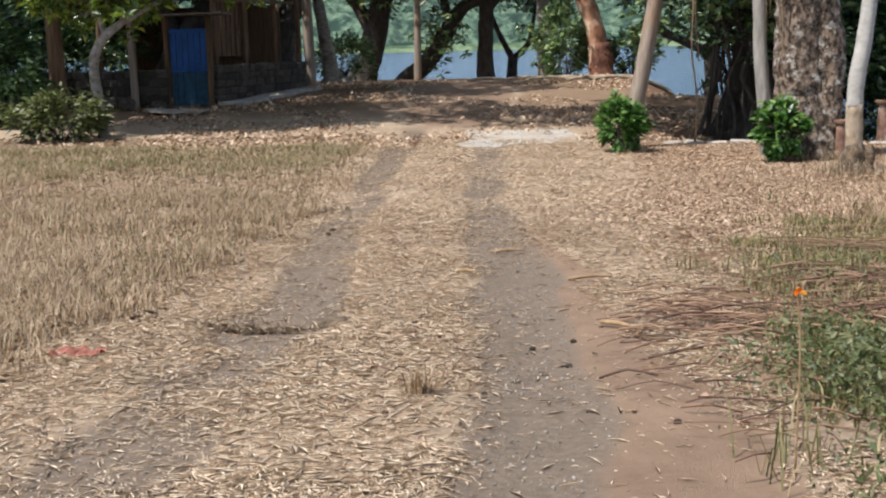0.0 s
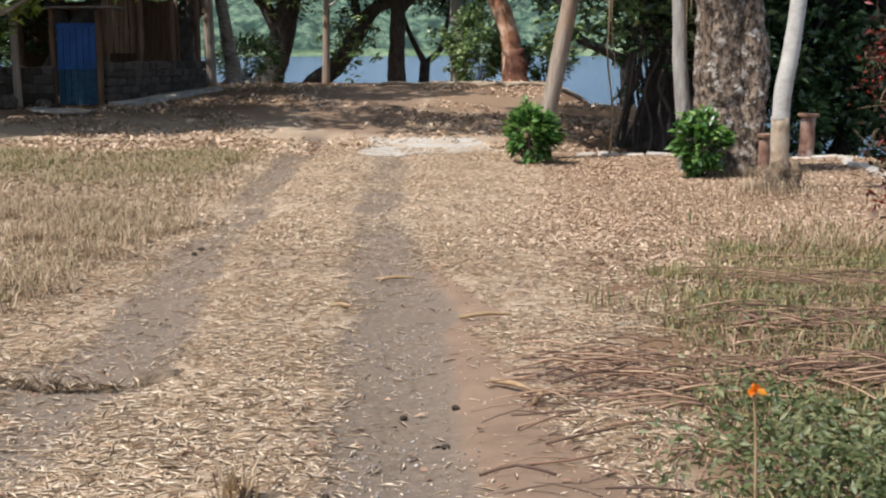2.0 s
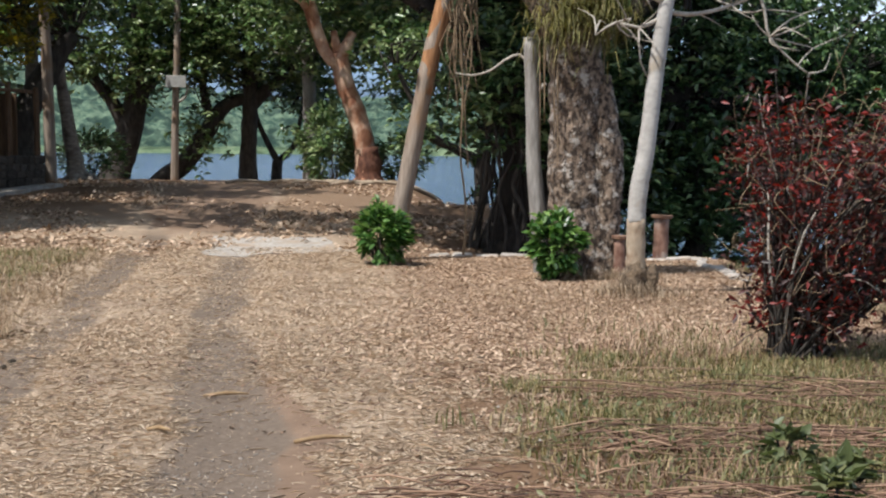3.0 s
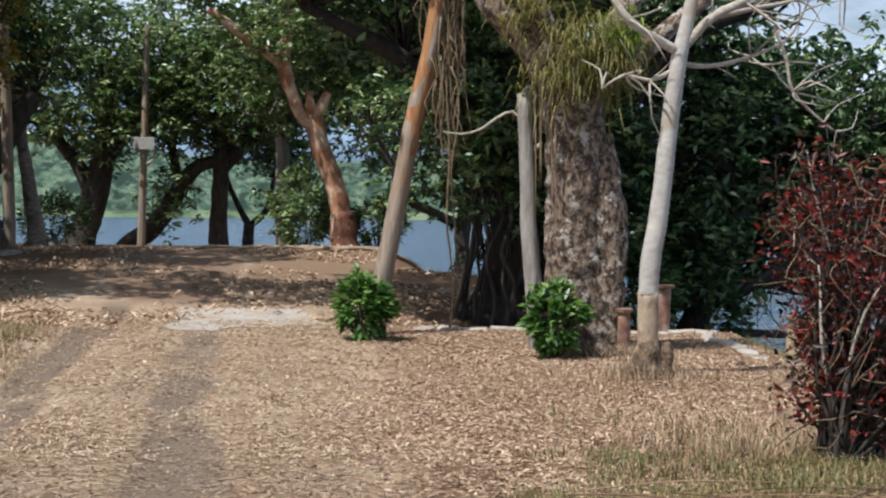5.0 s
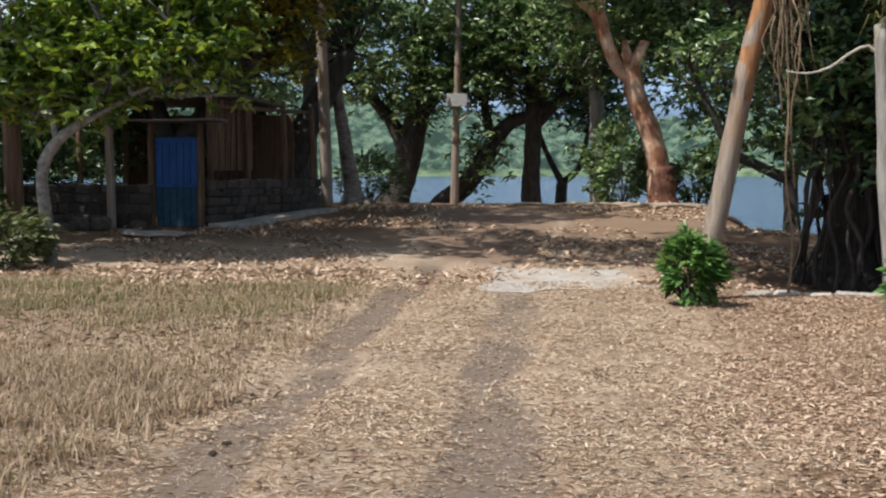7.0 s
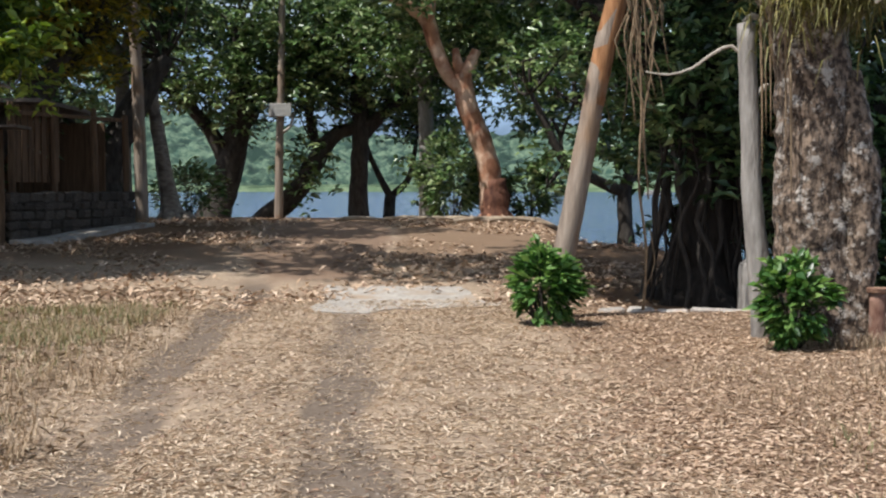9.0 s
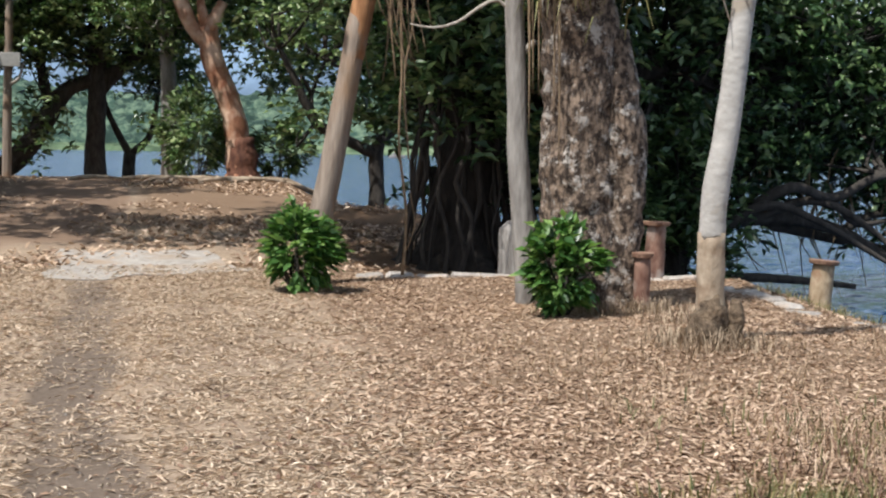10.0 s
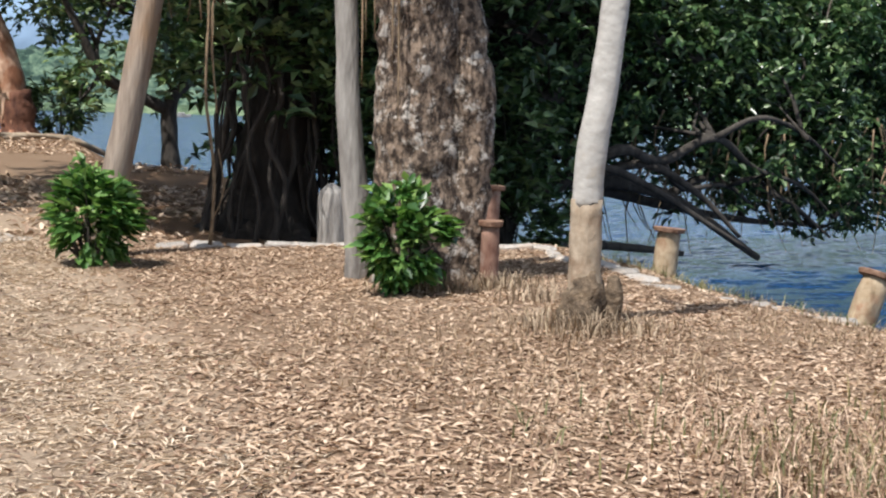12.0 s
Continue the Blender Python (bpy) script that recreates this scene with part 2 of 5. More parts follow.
def rut_masks(x, y):
    w = (fbm(x * 1.3, y * 0.7, 11) - 0.5)
    l = 1 - smooth(0.02, 0.36, np.abs(x - rut_left(y) + w * 0.4) - 0.08)
    l = l * smooth(0.28, 0.5, fbm(x * 0.8, y * 0.45, 21) + 0.14 * smooth(14, 20, y) + 0.16 * smooth(6, 4.5, y))
    r = 1 - smooth(0.02, 0.38, np.abs(x - rut_right(y) + w * 0.4) - 0.12)
    # bare brown strip beside the right rut
    edge = np.interp(y, [-5, 3.7, 7, 9, 12, 16], [1.45, 1.32, 1.0, 0.72, 0.4, 0.1])
    brown = (1 - smooth(-0.12, 0.16, x - edge + w * 0.7)) * smooth(-0.15, 0.1, x - rut_right(y)) * (1 - smooth(9, 14, y))
    r = r * (0.64 + 0.36 * smooth(0.3, 0.55, fbm(x * 1.1, y * 0.6, 23) + 0.2 * smooth(10, 4, y)))
    return np.clip(l, 0, 1), np.clip(r * (1 - smooth(17, 22, y) * 0.5), 0, 1), np.clip(brown, 0, 1)


def crest_path(x, y):
    """Trodden earth that leads on over the rise."""
    c = np.interp(y, [22, 26, 31, 36, 42], [-1.2, -1.55, -1.75, -1.5, -1.2])
    w = np.interp(y, [22, 26, 34], [0.9, 1.1, 1.5]) + (fbm(x * 0.9, y * 0.7, 91) - 0.5) * 1.4
    return (1 - smooth(-0.35, 0.45, np.abs(x - c) - w)) * smooth(22.5, 25, y)


def height(x, y):
    x, y = np.asarray(x, float), np.asarray(y, float)
    h = np.interp(y, [-20, 0, 4.5, 8, 12, 19, 22, 28, 34, 40, 46, 60], [.3, .28, .2, .03, -.06, 0, .03, .38, .7, .65, .5, .5])
    right = smooth(2.2, 4.0, x) * smooth(20.4, 21.5, y)
    h = h - right * np.interp(y, [20, 22, 28, 34], [0.12, 0.15, 0.16, 0.1])
    h = h + (fbm(x * 0.5, y * 0.5, 3) - 0.5) * 0.10 * smooth(2.0, 5.0, np.abs(x + 0.3)) + (fbm(x * 2.2, y * 2.2, 5, 3) - 0.5) * 0.035
    l, r, b = rut_masks(x, y)
    h = h - 0.045 * np.maximum(l, r) * (y < 24) - 0.02 * b
    h = h + 0.06 * smooth(-2.1, -3.2, x) * (y < 20)
    h = h + 0.10 * np.exp(-((x - 4.3) ** 2 + (y - 15.0) ** 2) / 3.0)
    d = shore_dist(x, y)
    fall = np.where(d < 0.1, np.minimum(3.2, (0.1 - d) * 0.42 + smooth(0.8, 1.6, 0.1 - d) * 0.4), 0)
    return h - fall


def hz(x, y):
    return float(height(np.array([x]), np.array([y]))[0])


def meshed(name, verts, faces, material, smooth_shade=False):
    me = bpy.data.meshes.new(name)
    verts, faces = np.asarray(verts, np.float32), np.asarray(faces, np.int32)
    k = faces.shape[1]
    me.vertices.add(len(verts))
    me.vertices.foreach_set("co", verts.ravel())
    me.loops.add(faces.size)
    me.loops.foreach_set("vertex_index", faces.ravel())
    me.polygons.add(len(faces))
    me.polygons.foreach_set("loop_start", np.arange(0, faces.size, k, dtype=np.int32))
    if smooth_shade:
        me.polygons.foreach_set("use_smooth", np.ones(len(faces), bool))
    me.update(calc_edges=True)
    me.validate()
    if material:
        me.materials.append(material)
    return me


def thing(name, at, label, category, group="", kind=""):
    e = new(name)
    e.location = at
    e.empty_display_size = 0.1
    return tagged(e, label, category, group, kind)


def hang(name, me, parent, label="", at=None):
    ob = new(name, me)
    ob.parent = parent
    if at is not None:
        ob.location = at
    if label:
        tagged(ob, label)
    return ob


def part(name, bm, material, parent, label="", at=None):
    me = bpy.data.meshes.new(name)
    bm.to_mesh(me)
    bm.free()
    me.materials.append(material)
    return hang(name, me, parent, label, at)


def box(sx, sy, sz, c=(0, 0, 0), bevel=0.01, wob=0.0, rz=0.0, seed=0):
    bm = bmesh.new()
    bmesh.ops.create_cube(bm, size=1)
    bmesh.ops.scale(bm, vec=(sx, sy, sz), verts=bm.verts)
    if wob:
        r = random.Random(seed)
        for v in bm.verts:
            v.co += Vector((r.uniform(-wob, wob), r.uniform(-wob, wob), r.uniform(-wob, wob)))
    if bevel:
        bmesh.ops.bevel(bm, geom=bm.edges[:], offset=bevel, segments=1, affect="EDGES")
    bmesh.ops.rotate(bm, cent=(0, 0, 0), matrix=Matrix.Rotation(radians(rz), 3, "Z"), verts=bm.verts)
    bmesh.ops.translate(bm, vec=c, verts=bm.verts)
    return bm


def resample(pts, radii, step):
    """Smooth Catmull-Rom line through the points."""
    P, R = np.array(pts, float), np.array(radii, float)
    if len(P) == 2:
        P = np.array([P[0], (P[0] + P[1]) / 2, P[1]])
        R = np.array([R[0], (R[0] + R[1]) / 2, R[1]])
    E = np.vstack([2 * P[0] - P[1], P, 2 * P[-1] - P[-2]])
    out, rad = [], []
    for i in range(len(P) - 1):
        p0, p1, p2, p3 = E[i:i + 4]
        n = max(2, int(np.linalg.norm(p2 - p1) / step))
        for t in np.linspace(0, 1, n, endpoint=False):
            out.append(0.5 * (2 * p1 + (p2 - p0) * t + (2 * p0 - 5 * p1 + 4 * p2 - p3) * t * t + (3 * p1 - p0 - 3 * p2 + p3) * t ** 3))
            rad.append(R[i] * (1 - t) + R[i + 1] * t)
    return np.array(out + [P[-1]]), np.array(rad + [R[-1]])


def tube_arrays(pts, radii, sides=10, step=0.15, rough=0.0, lobes=0.0, seed=0, flat=1.0):
    P, R = resample(pts, radii, step)
    T = np.gradient(P, axis=0)
    T /= np.linalg.norm(T, axis=1)[:, None] + 1e-9
    ref = np.array([1.0, 0.13, 0.07])
    if abs(T[:, 0]).mean() > 0.8:
        ref = np.array([0.1, 0.1, 1.0])
    U = np.cross(T, ref)
    U /= np.linalg.norm(U, axis=1)[:, None]
    W = np.cross(T, U)
    a = np.linspace(0, 2 * np.pi, sides, endpoint=False)
    ii = np.arange(len(P))[:, None]
    rr = np.repeat(R[:, None], sides, 1)
    if rough:
        rr = rr * (1 + rough * (vnoise(a[None, :] * 2.0 + 0 * ii, ii * 0.6 + 0 * a[None, :], seed) - 0.5) * 2)
    if lobes:
        fl = np.linspace(1, 0, len(P))[:, None] ** 3
        rr = rr * (1 + lobes * fl * np.cos(a[None, :] * 5 + seed))
    V = P[:, None, :] + rr[:, :, None] * (np.cos(a)[None, :, None] * U[:, None, :] * flat + np.sin(a)[None, :, None] * W[:, None, :])
    V = V.reshape(-1, 3)
    n = len(P)
    i, j = np.meshgrid(np.arange(n - 1), np.arange(sides), indexing="ij")
    F = np.stack([i * sides + j, i * sides + (j + 1) % sides, (i + 1) * sides + (j + 1) % sides, (i + 1) * sides + j], -1).reshape(-1, 4)
    # caps: a point in the middle of each end, as folded quads
    V = np.vstack([V, P[0], P[-1] + T[-1] * R[-1] * 0.25])
    c0, c1 = len(V) - 2, len(V) - 1
    caps = []
    for j in range(0, sides, 2):
        caps.append((c0, (j + 2) % sides, (j + 1) % sides, j))
        b = (n - 1) * sides
        caps.append((c1, b + j, b + (j + 1) % sides, b + (j + 2) % sides))
    return V, np.vstack([F, np.array(caps)])


def tube(name, pts, radii, material, parent, label="", origin=None, **kw):
    V, F = tube_arrays(pts, radii, **kw)
    if origin is not None:
        V = V - np.array(origin)
    return hang(name, meshed(name, V, F, material, True), parent, label)


def tubes(name, lines, material, parent, label="", origin=(0, 0, 0), **kw):
    """Many thin branches joined as one part."""
    VV, FF, n = [], [], 0
    for pts, radii in lines:
        V, F = tube_arrays(pts, radii, **kw)
        VV.append(V - np.array(origin))
        FF.append(F + n)
        n += len(V)
    return tagged(hang(name, meshed(name, np.vstack(VV), np.vstack(FF), material, True), parent, label), kind="stuff")


def leaf_arrays(C, size, aspect=0.42, up=0.5, fold=0.18, droop=0.0, dirs=None):
    """Folded leaves, one at each point: four corners, two triangles each side of the midrib."""
    n = len(C)
    d = rng.normal(size=(n, 3)) if dirs is None else dirs + rng.normal(size=(n, 3)) * 0.35
    d[:, 2] = d[:, 2] * 0.6 - droop
    d /= np.linalg.norm(d, axis=1)[:, None] + 1e-9
    nn = rng.normal(size=(n, 3))
    nn[:, 2] = np.abs(nn[:, 2]) + up
    s = np.cross(d, nn)
    s /= np.linalg.norm(s, axis=1)[:, None] + 1e-9
    nn = np.cross(s, d)
    L = (size * rng.uniform(0.6, 1.25, n))[:, None]
    w = L * aspect * 0.5
    a, e = C - d * L * 0.5, C + d * L * 0.5 - nn * L * fold * 0.4
    m = C + nn * 0.0
    l = m + s * w + nn * L * fold - d * L * 0.08
    r = m - s * w + nn * L * fold - d * L * 0.08
    V = np.stack([a, r, e, l], 1).reshape(-1, 3)
    b = np.arange(n)[:, None] * 4
    F = np.concatenate([b + np.array([0, 1, 2]), b + np.array([0, 2, 3])])
    return V, F


def clumps(centres, per, spread, flat=0.7):
    """Points scattered round clump centres."""
    C = np.repeat(np.asarray(centres), per, axis=0)
    o = rng.normal(size=C.shape) * spread
    o[:, 2] *= flat
    return C + o


def crown_centres(ellipsoids, n):
    """Clump centres near the skin of a few flattened balls, with gaps."""
    out = []
    vol = np.array([e[3] * e[4] * e[5] for e in ellipsoids]) ** 0.67
    for e, k in zip(ellipsoids, np.maximum(3, (n * vol / vol.sum()).astype(int))):
        v = rng.normal(size=(k, 3))
        v /= np.linalg.norm(v, axis=1)[:, None]
        r = rng.uniform(0.35, 1.0, k)[:, None] ** 0.6
        out.append(np.array(e[:3]) + v * r * np.array(e[3:6]))
    return np.vstack(out)


def tree(name, trunk, radii, limbs, ellipsoids, nclump, per, leafsize, bark, leaf, label, spread=0.36, limb_bark=None, twigs=True,
         lobes=0.0, rough=0.12, sides=12, group="", droop=0.15, roots=0, floor=None):
    base = np.array(trunk[0], float)
    t = thing(name, base, label, "tree", group)
    tube("trunk", trunk, radii, bark, t, origin=base, sides=sides, rough=rough, lobes=lobes, seed=int(abs(base[0] * 7)) + 1)
    tips = [np.array(trunk[-1])] + [np.array(trunk[len(trunk) // 2])]
    for pts, rr in limbs:
        tube("limb", pts, rr, limb_bark or bark, t, origin=base, sides=8, rough=0.1)
        tips += [np.array(pts[-1]), np.array(pts[len(pts) // 2])]
    for k in range(roots):
        a = 2 * math.pi * k / roots + 0.4
        R = radii[0]
        p0 = base + np.array([math.cos(a) * R * 0.7, math.sin(a) * R * 0.7, 0.28])
        p1 = base + np.array([math.cos(a) * R * 1.5, math.sin(a) * R * 1.5, 0.06])
        p2 = base + np.array([math.cos(a + 0.3) * R * 2.8, math.sin(a + 0.3) * R * 2.8, -0.06])
        tube("root", [p0, p1, p2], [R * 0.33, R * 0.2, R * 0.08], bark, t, origin=base, sides=7, rough=0.15)
    if ellipsoids:
        cc = crown_centres(ellipsoids, nclump)
        if floor is not None:
            cc = cc[cc[:, 2] > floor]
        sprays = clumps(cc, max(3, per // 8), spread * 1.15)
        C = clumps(sprays, 8, leafsize * 0.5, 0.6)
        away = C - np.repeat(sprays, 8, axis=0)
        away /= np.linalg.norm(away, axis=1)[:, None] + 1e-9
        V, F = leaf_arrays(C, leafsize * 1.08, aspect=0.46, up=0.9, droop=droop, dirs=away)
        hang("crown", meshed("crown", V - base, F, leaf), t)
        if twigs:
            tp = np.array(tips)
            lines = []
            for c in cc[::3]:
                q = tp[np.argmin(np.linalg.norm(tp - c, axis=1))]
                if np.linalg.norm(q - c) > 2.6:
                    continue
                m = (q + c) / 2 + rng.normal(size=3) * 0.25
                lines.append(([q, m, c], [0.05, 0.03, 0.01]))
            if lines:
                tubes("twig", lines, limb_bark or bark, t, origin=base, sides=4, step=0.8)
    return t


# ---- land ----
def lines(segments):
    out = []
    for a, b, s in segments:
        out += list(np.arange(a, b, s))
    return np.array(out)


xs = lines([(-1500, -200, 130), (-200, -40, 16), (-40, -14, 1.3), (-14, -4, 0.22), (-4, 3, 0.07), (3, 9, 0.16), (9, 30, 1.5), (30, 200, 17), (200, 1501, 130)])
ys = lines([(-1500, -200, 130), (-200, -30, 17), (-30, -2, 1.4), (-2, 2, 0.25), (2, 14, 0.075), (14, 26, 0.13), (26, 50, 0.35), (50, 80, 3), (80, 300, 22), (300, 1501, 120)])
GX, GY = np.meshgrid(xs, ys, indexing="ij")
GZ = np.maximum(height(GX, GY), -4.0)
nx, ny = len(xs), len(ys)
gi, gj = np.meshgrid(np.arange(nx - 1), np.arange(ny - 1), indexing="ij")
gf = np.stack([gi * ny + gj, (gi + 1) * ny + gj, (gi + 1) * ny + gj + 1, gi * ny + gj + 1], -1).reshape(-1, 4)


def ground_material():
    m = bpy.data.materials.new("dry_ground")
    m.use_nodes = True
    nt = m.node_tree
    L, N = nt.links.new, nt.nodes.new
    b = nt.nodes["Principled BSDF"]
    geo = N("ShaderNodeNewGeometry")

    def noisy(scale, detail=6, rough=0.6):
        n = N("ShaderNodeTexNoise")
        n.inputs["Scale"].default_value, n.inputs["Detail"].default_value, n.inputs["Roughness"].default_value = scale, detail, rough
        L(geo.outputs["Position"], n.inputs["Vector"])
        return n.outputs[0]

    def ramp(src, *stops):
        r = N("ShaderNodeValToRGB")
        e = r.color_ramp.elements
        e[0].position, e[0].color = stops[0][0], (*stops[0][1], 1)
        e[1].position, e[1].color = stops[-1][0], (*stops[-1][1], 1)
        for p, c in stops[1:-1]:
            e.new(p).color = (*c, 1)
        L(src, r.inputs[0])
        return r.outputs[0]

    def mix(fac, a, c):
        x = N("ShaderNodeMix")
        x.data_type = "RGBA"
        L(fac, x.inputs[0])
        L(a, x.inputs[6])
        L(c, x.inputs[7])
        return x.outputs[2]

    def attr(name, breakup=0.5):
        a = N("ShaderNodeAttribute")
        a.attribute_name = name
        s = N("ShaderNodeMath")
        s.operation = "MULTIPLY_ADD"
        L(fine, s.inputs[0])
        s.inputs[1].default_value = breakup
        L(a.outputs["Fac"], s.inputs[2])
        mr = N("ShaderNodeMapRange")
        mr.inputs[1].default_value, mr.inputs[2].default_value = 0.35 + breakup * 0.5, 0.65 + breakup * 0.5
        L(s.outputs[0], mr.inputs[0])
        return mr.outputs[0]

    fine = noisy(23, 8, 0.7)
    mid = noisy(3.1, 6, 0.65)
    straw = ramp(fine, (0.28, (0.18, 0.128, 0.088)), (0.5, (0.34, 0.26, 0.185)), (0.72, (0.54, 0.43, 0.315)))
    soil = ramp(mid, (0.3, (0.19, 0.135, 0.095)), (0.7, (0.29, 0.215, 0.155)))
    base = mix(ramp(mid, (0.48, (0, 0, 0)), (0.68, (0.6, 0.6, 0.6))), straw, soil)
    base = mix(ramp(noisy(0.9, 7, 0.7), (0.46, (0, 0, 0)), (0.62, (0.75, 0.75, 0.75))), base, soil)
    grey = ramp(fine, (0.3, (0.108, 0.081, 0.06)), (0.75, (0.225, 0.175, 0.134)))
    brown = ramp(mid, (0.3, (0.165, 0.11, 0.075)), (0.7, (0.24, 0.165, 0.115)))
    # brown leafy soil, darkened to carry shade between litter and beneath trees
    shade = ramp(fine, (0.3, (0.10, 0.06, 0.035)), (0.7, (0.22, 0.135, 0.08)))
    out = mix(attr("brown_bare", 0.8), base, brown)
    out = mix(attr("rut", 0.7), out, grey)
    out = mix(attr("shaded_leafy_soil"), out, shade)
    L(out, b.inputs["Base Color"])
    b.inputs["Roughness"].default_value = 0.95
    b.inputs["Specular IOR Level"].default_value = 0.15
    bp = N("ShaderNodeBump")
    bp.inputs["Strength"].default_value, bp.inputs["Distance"].default_value = 0.7, 0.025
    L(noisy(34, 8, 0.7), bp.inputs["Height"])
    L(bp.outputs[0], b.inputs["Normal"])
    return m


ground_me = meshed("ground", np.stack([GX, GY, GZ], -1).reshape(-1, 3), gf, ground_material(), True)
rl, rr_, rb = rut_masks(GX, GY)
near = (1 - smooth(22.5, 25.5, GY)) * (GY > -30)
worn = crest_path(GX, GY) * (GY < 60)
# the last mask is leafy soil plus painted shade under trees and verge
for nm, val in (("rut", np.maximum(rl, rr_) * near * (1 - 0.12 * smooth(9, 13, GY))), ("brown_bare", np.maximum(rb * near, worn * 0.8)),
                ("shaded_leafy_soil", (1 - 0.75 * worn) * np.maximum(smooth(20.5, 22, GY) * smooth(2.0, 3.2, GX), np.maximum(smooth(25, 30, GY) * smooth(-2.5, -4.5, GX), np.maximum((0.52 + 0.28 * smooth(13, 10, GY)) * smooth(0.9, 2.0, GX) * smooth(3, 5, GY) * (GY < 26), np.maximum(0.5 * smooth(-2.3, -3.2, GX) * (GY < 23) * smooth(6, 10, GY), 0.56 * smooth(23.5, 27, GY))))))):
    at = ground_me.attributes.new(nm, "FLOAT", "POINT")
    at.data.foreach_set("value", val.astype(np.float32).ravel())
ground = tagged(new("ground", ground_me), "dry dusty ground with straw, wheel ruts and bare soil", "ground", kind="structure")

# ---- lake ----


def water_material():
    m = bpy.data.materials.new("lake_water")
    m.use_nodes = True
    nt = m.node_tree
    L, N = nt.links.new, nt.nodes.new
    b = nt.nodes["Principled BSDF"]
    b.inputs["Base Color"].default_value = (0.014, 0.045, 0.105, 1)
    b.inputs["Roughness"].default_value = 0.14
    b.inputs["IOR"].default_value = 1.4
    geo = N("ShaderNodeNewGeometry")
    mp = N("ShaderNodeMapping")
    mp.inputs["Scale"].default_value = (0.9, 2.0, 1)
    mp.inputs["Rotation"].default_value = (0, 0, 0.35)
    L(geo.outputs["Position"], mp.inputs[0])
    n = N("ShaderNodeTexNoise")
    n.inputs["Scale"].default_value, n.inputs["Detail"].default_value, n.inputs["Roughness"].default_value = 2.2, 6, 0.62
    L(mp.outputs[0], n.inputs["Vector"])
    # wavelets tilt the surface both ways
    tilt = N("ShaderNodeVectorMath")
    tilt.operation = "MULTIPLY_ADD"
    L(n.outputs["Color"], tilt.inputs[0])
    tilt.inputs[1].default_value = (1.9, 2.8, 0.0)
    tilt.inputs[2].default_value = (-0.95, -1.4, 1.0)
    unit = N("ShaderNodeVectorMath")
    unit.operation = "NORMALIZE"
    L(tilt.outputs[0], unit.inputs[0])
    L(unit.outputs[0], b.inputs["Normal"])
    return m


wx = lines([(-1500, -100, 100), (-100, 100, 10), (100, 1501, 100)])
wy = lines([(-60, 120, 9), (120, 1501, 60)])
WX, WY = np.meshgrid(wx, wy, indexing="ij")
a_, b_ = np.meshgrid(np.arange(len(wx) - 1), np.arange(len(wy) - 1), indexing="ij")
wf = np.stack([a_ * len(wy) + b_, (a_ + 1) * len(wy) + b_, (a_ + 1) * len(wy) + b_ + 1, a_ * len(wy) + b_ + 1], -1).reshape(-1, 4)
tagged(new("water", meshed("water", np.stack([WX, WY, np.full(WX.shape, -0.78)], -1).reshape(-1, 3), wf, water_material(), True)),
       "blue rippled lake water", "lake", kind="structure")

# ---- far shore: wooded hills and a haze-blue mountain behind ----


def hill(name, dist, top, depth, col_a, col_b, scale, label, az0=-60, az1=75, seed=0, low=-1.0):
    az = np.radians(np.arange(az0, az1, 0.16))
    vs, rows = [], 40
    for k in range(rows):
        t = k / (rows - 1)
        r = dist + depth * t
        crest = top * (0.55 + 0.75 * fbm(az * 5 + 9, az * 0 + seed, seed) ** 1.3)
        z = low + (crest - low) * math.sin(t * math.pi / 2) ** 0.8 + (fbm(az * 110, az * 0 + k * 0.9, seed + 4) - 0.5) * min(top * 0.3, 12) * (t > 0)
        vs.append(np.stack([np.sin(az) * r, np.cos(az) * r, z], -1))
    n = len(az)
    i, j = np.meshgrid(np.arange(rows - 1), np.arange(n - 1), indexing="ij")
    f = np.stack([i * n + j, i * n + j + 1, (i + 1) * n + j + 1, (i + 1) * n + j], -1).reshape(-1, 4)
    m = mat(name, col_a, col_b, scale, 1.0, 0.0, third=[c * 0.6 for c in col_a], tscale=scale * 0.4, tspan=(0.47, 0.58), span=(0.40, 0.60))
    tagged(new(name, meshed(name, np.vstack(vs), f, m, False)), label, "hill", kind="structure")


# distance haze is tinted into the base colours of hills and mountain
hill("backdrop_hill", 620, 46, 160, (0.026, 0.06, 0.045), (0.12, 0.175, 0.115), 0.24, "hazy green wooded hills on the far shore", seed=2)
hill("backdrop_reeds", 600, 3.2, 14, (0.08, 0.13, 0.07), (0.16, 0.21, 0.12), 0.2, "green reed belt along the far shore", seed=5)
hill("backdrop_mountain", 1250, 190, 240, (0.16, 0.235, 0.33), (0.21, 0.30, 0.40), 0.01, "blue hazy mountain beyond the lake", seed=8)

# ---- small boat out on the lake ----
boat = thing("boat", (61.7, 362.0, -0.78), "small white motor boat far out on the lake", "boat")
bm = box(4.6, 1.6, 0.8, (0, 0, 0.35), 0.12)
for v in bm.verts:
    if v.co.x > 1.5:
        v.co.y *= 0.35
        v.co.z += 0.15
part("hull", bm, SHEET, boat)
part("cabin", box(1.8, 1.2, 0.6, (-0.4, 0, 1.05), 0.08), SHEET, boat)

# ---- concrete patch on the track ----
patch = thing("concrete_slab", (0, 22, 0.0), "worn pale concrete slab sunk in the dirt track", "slab")


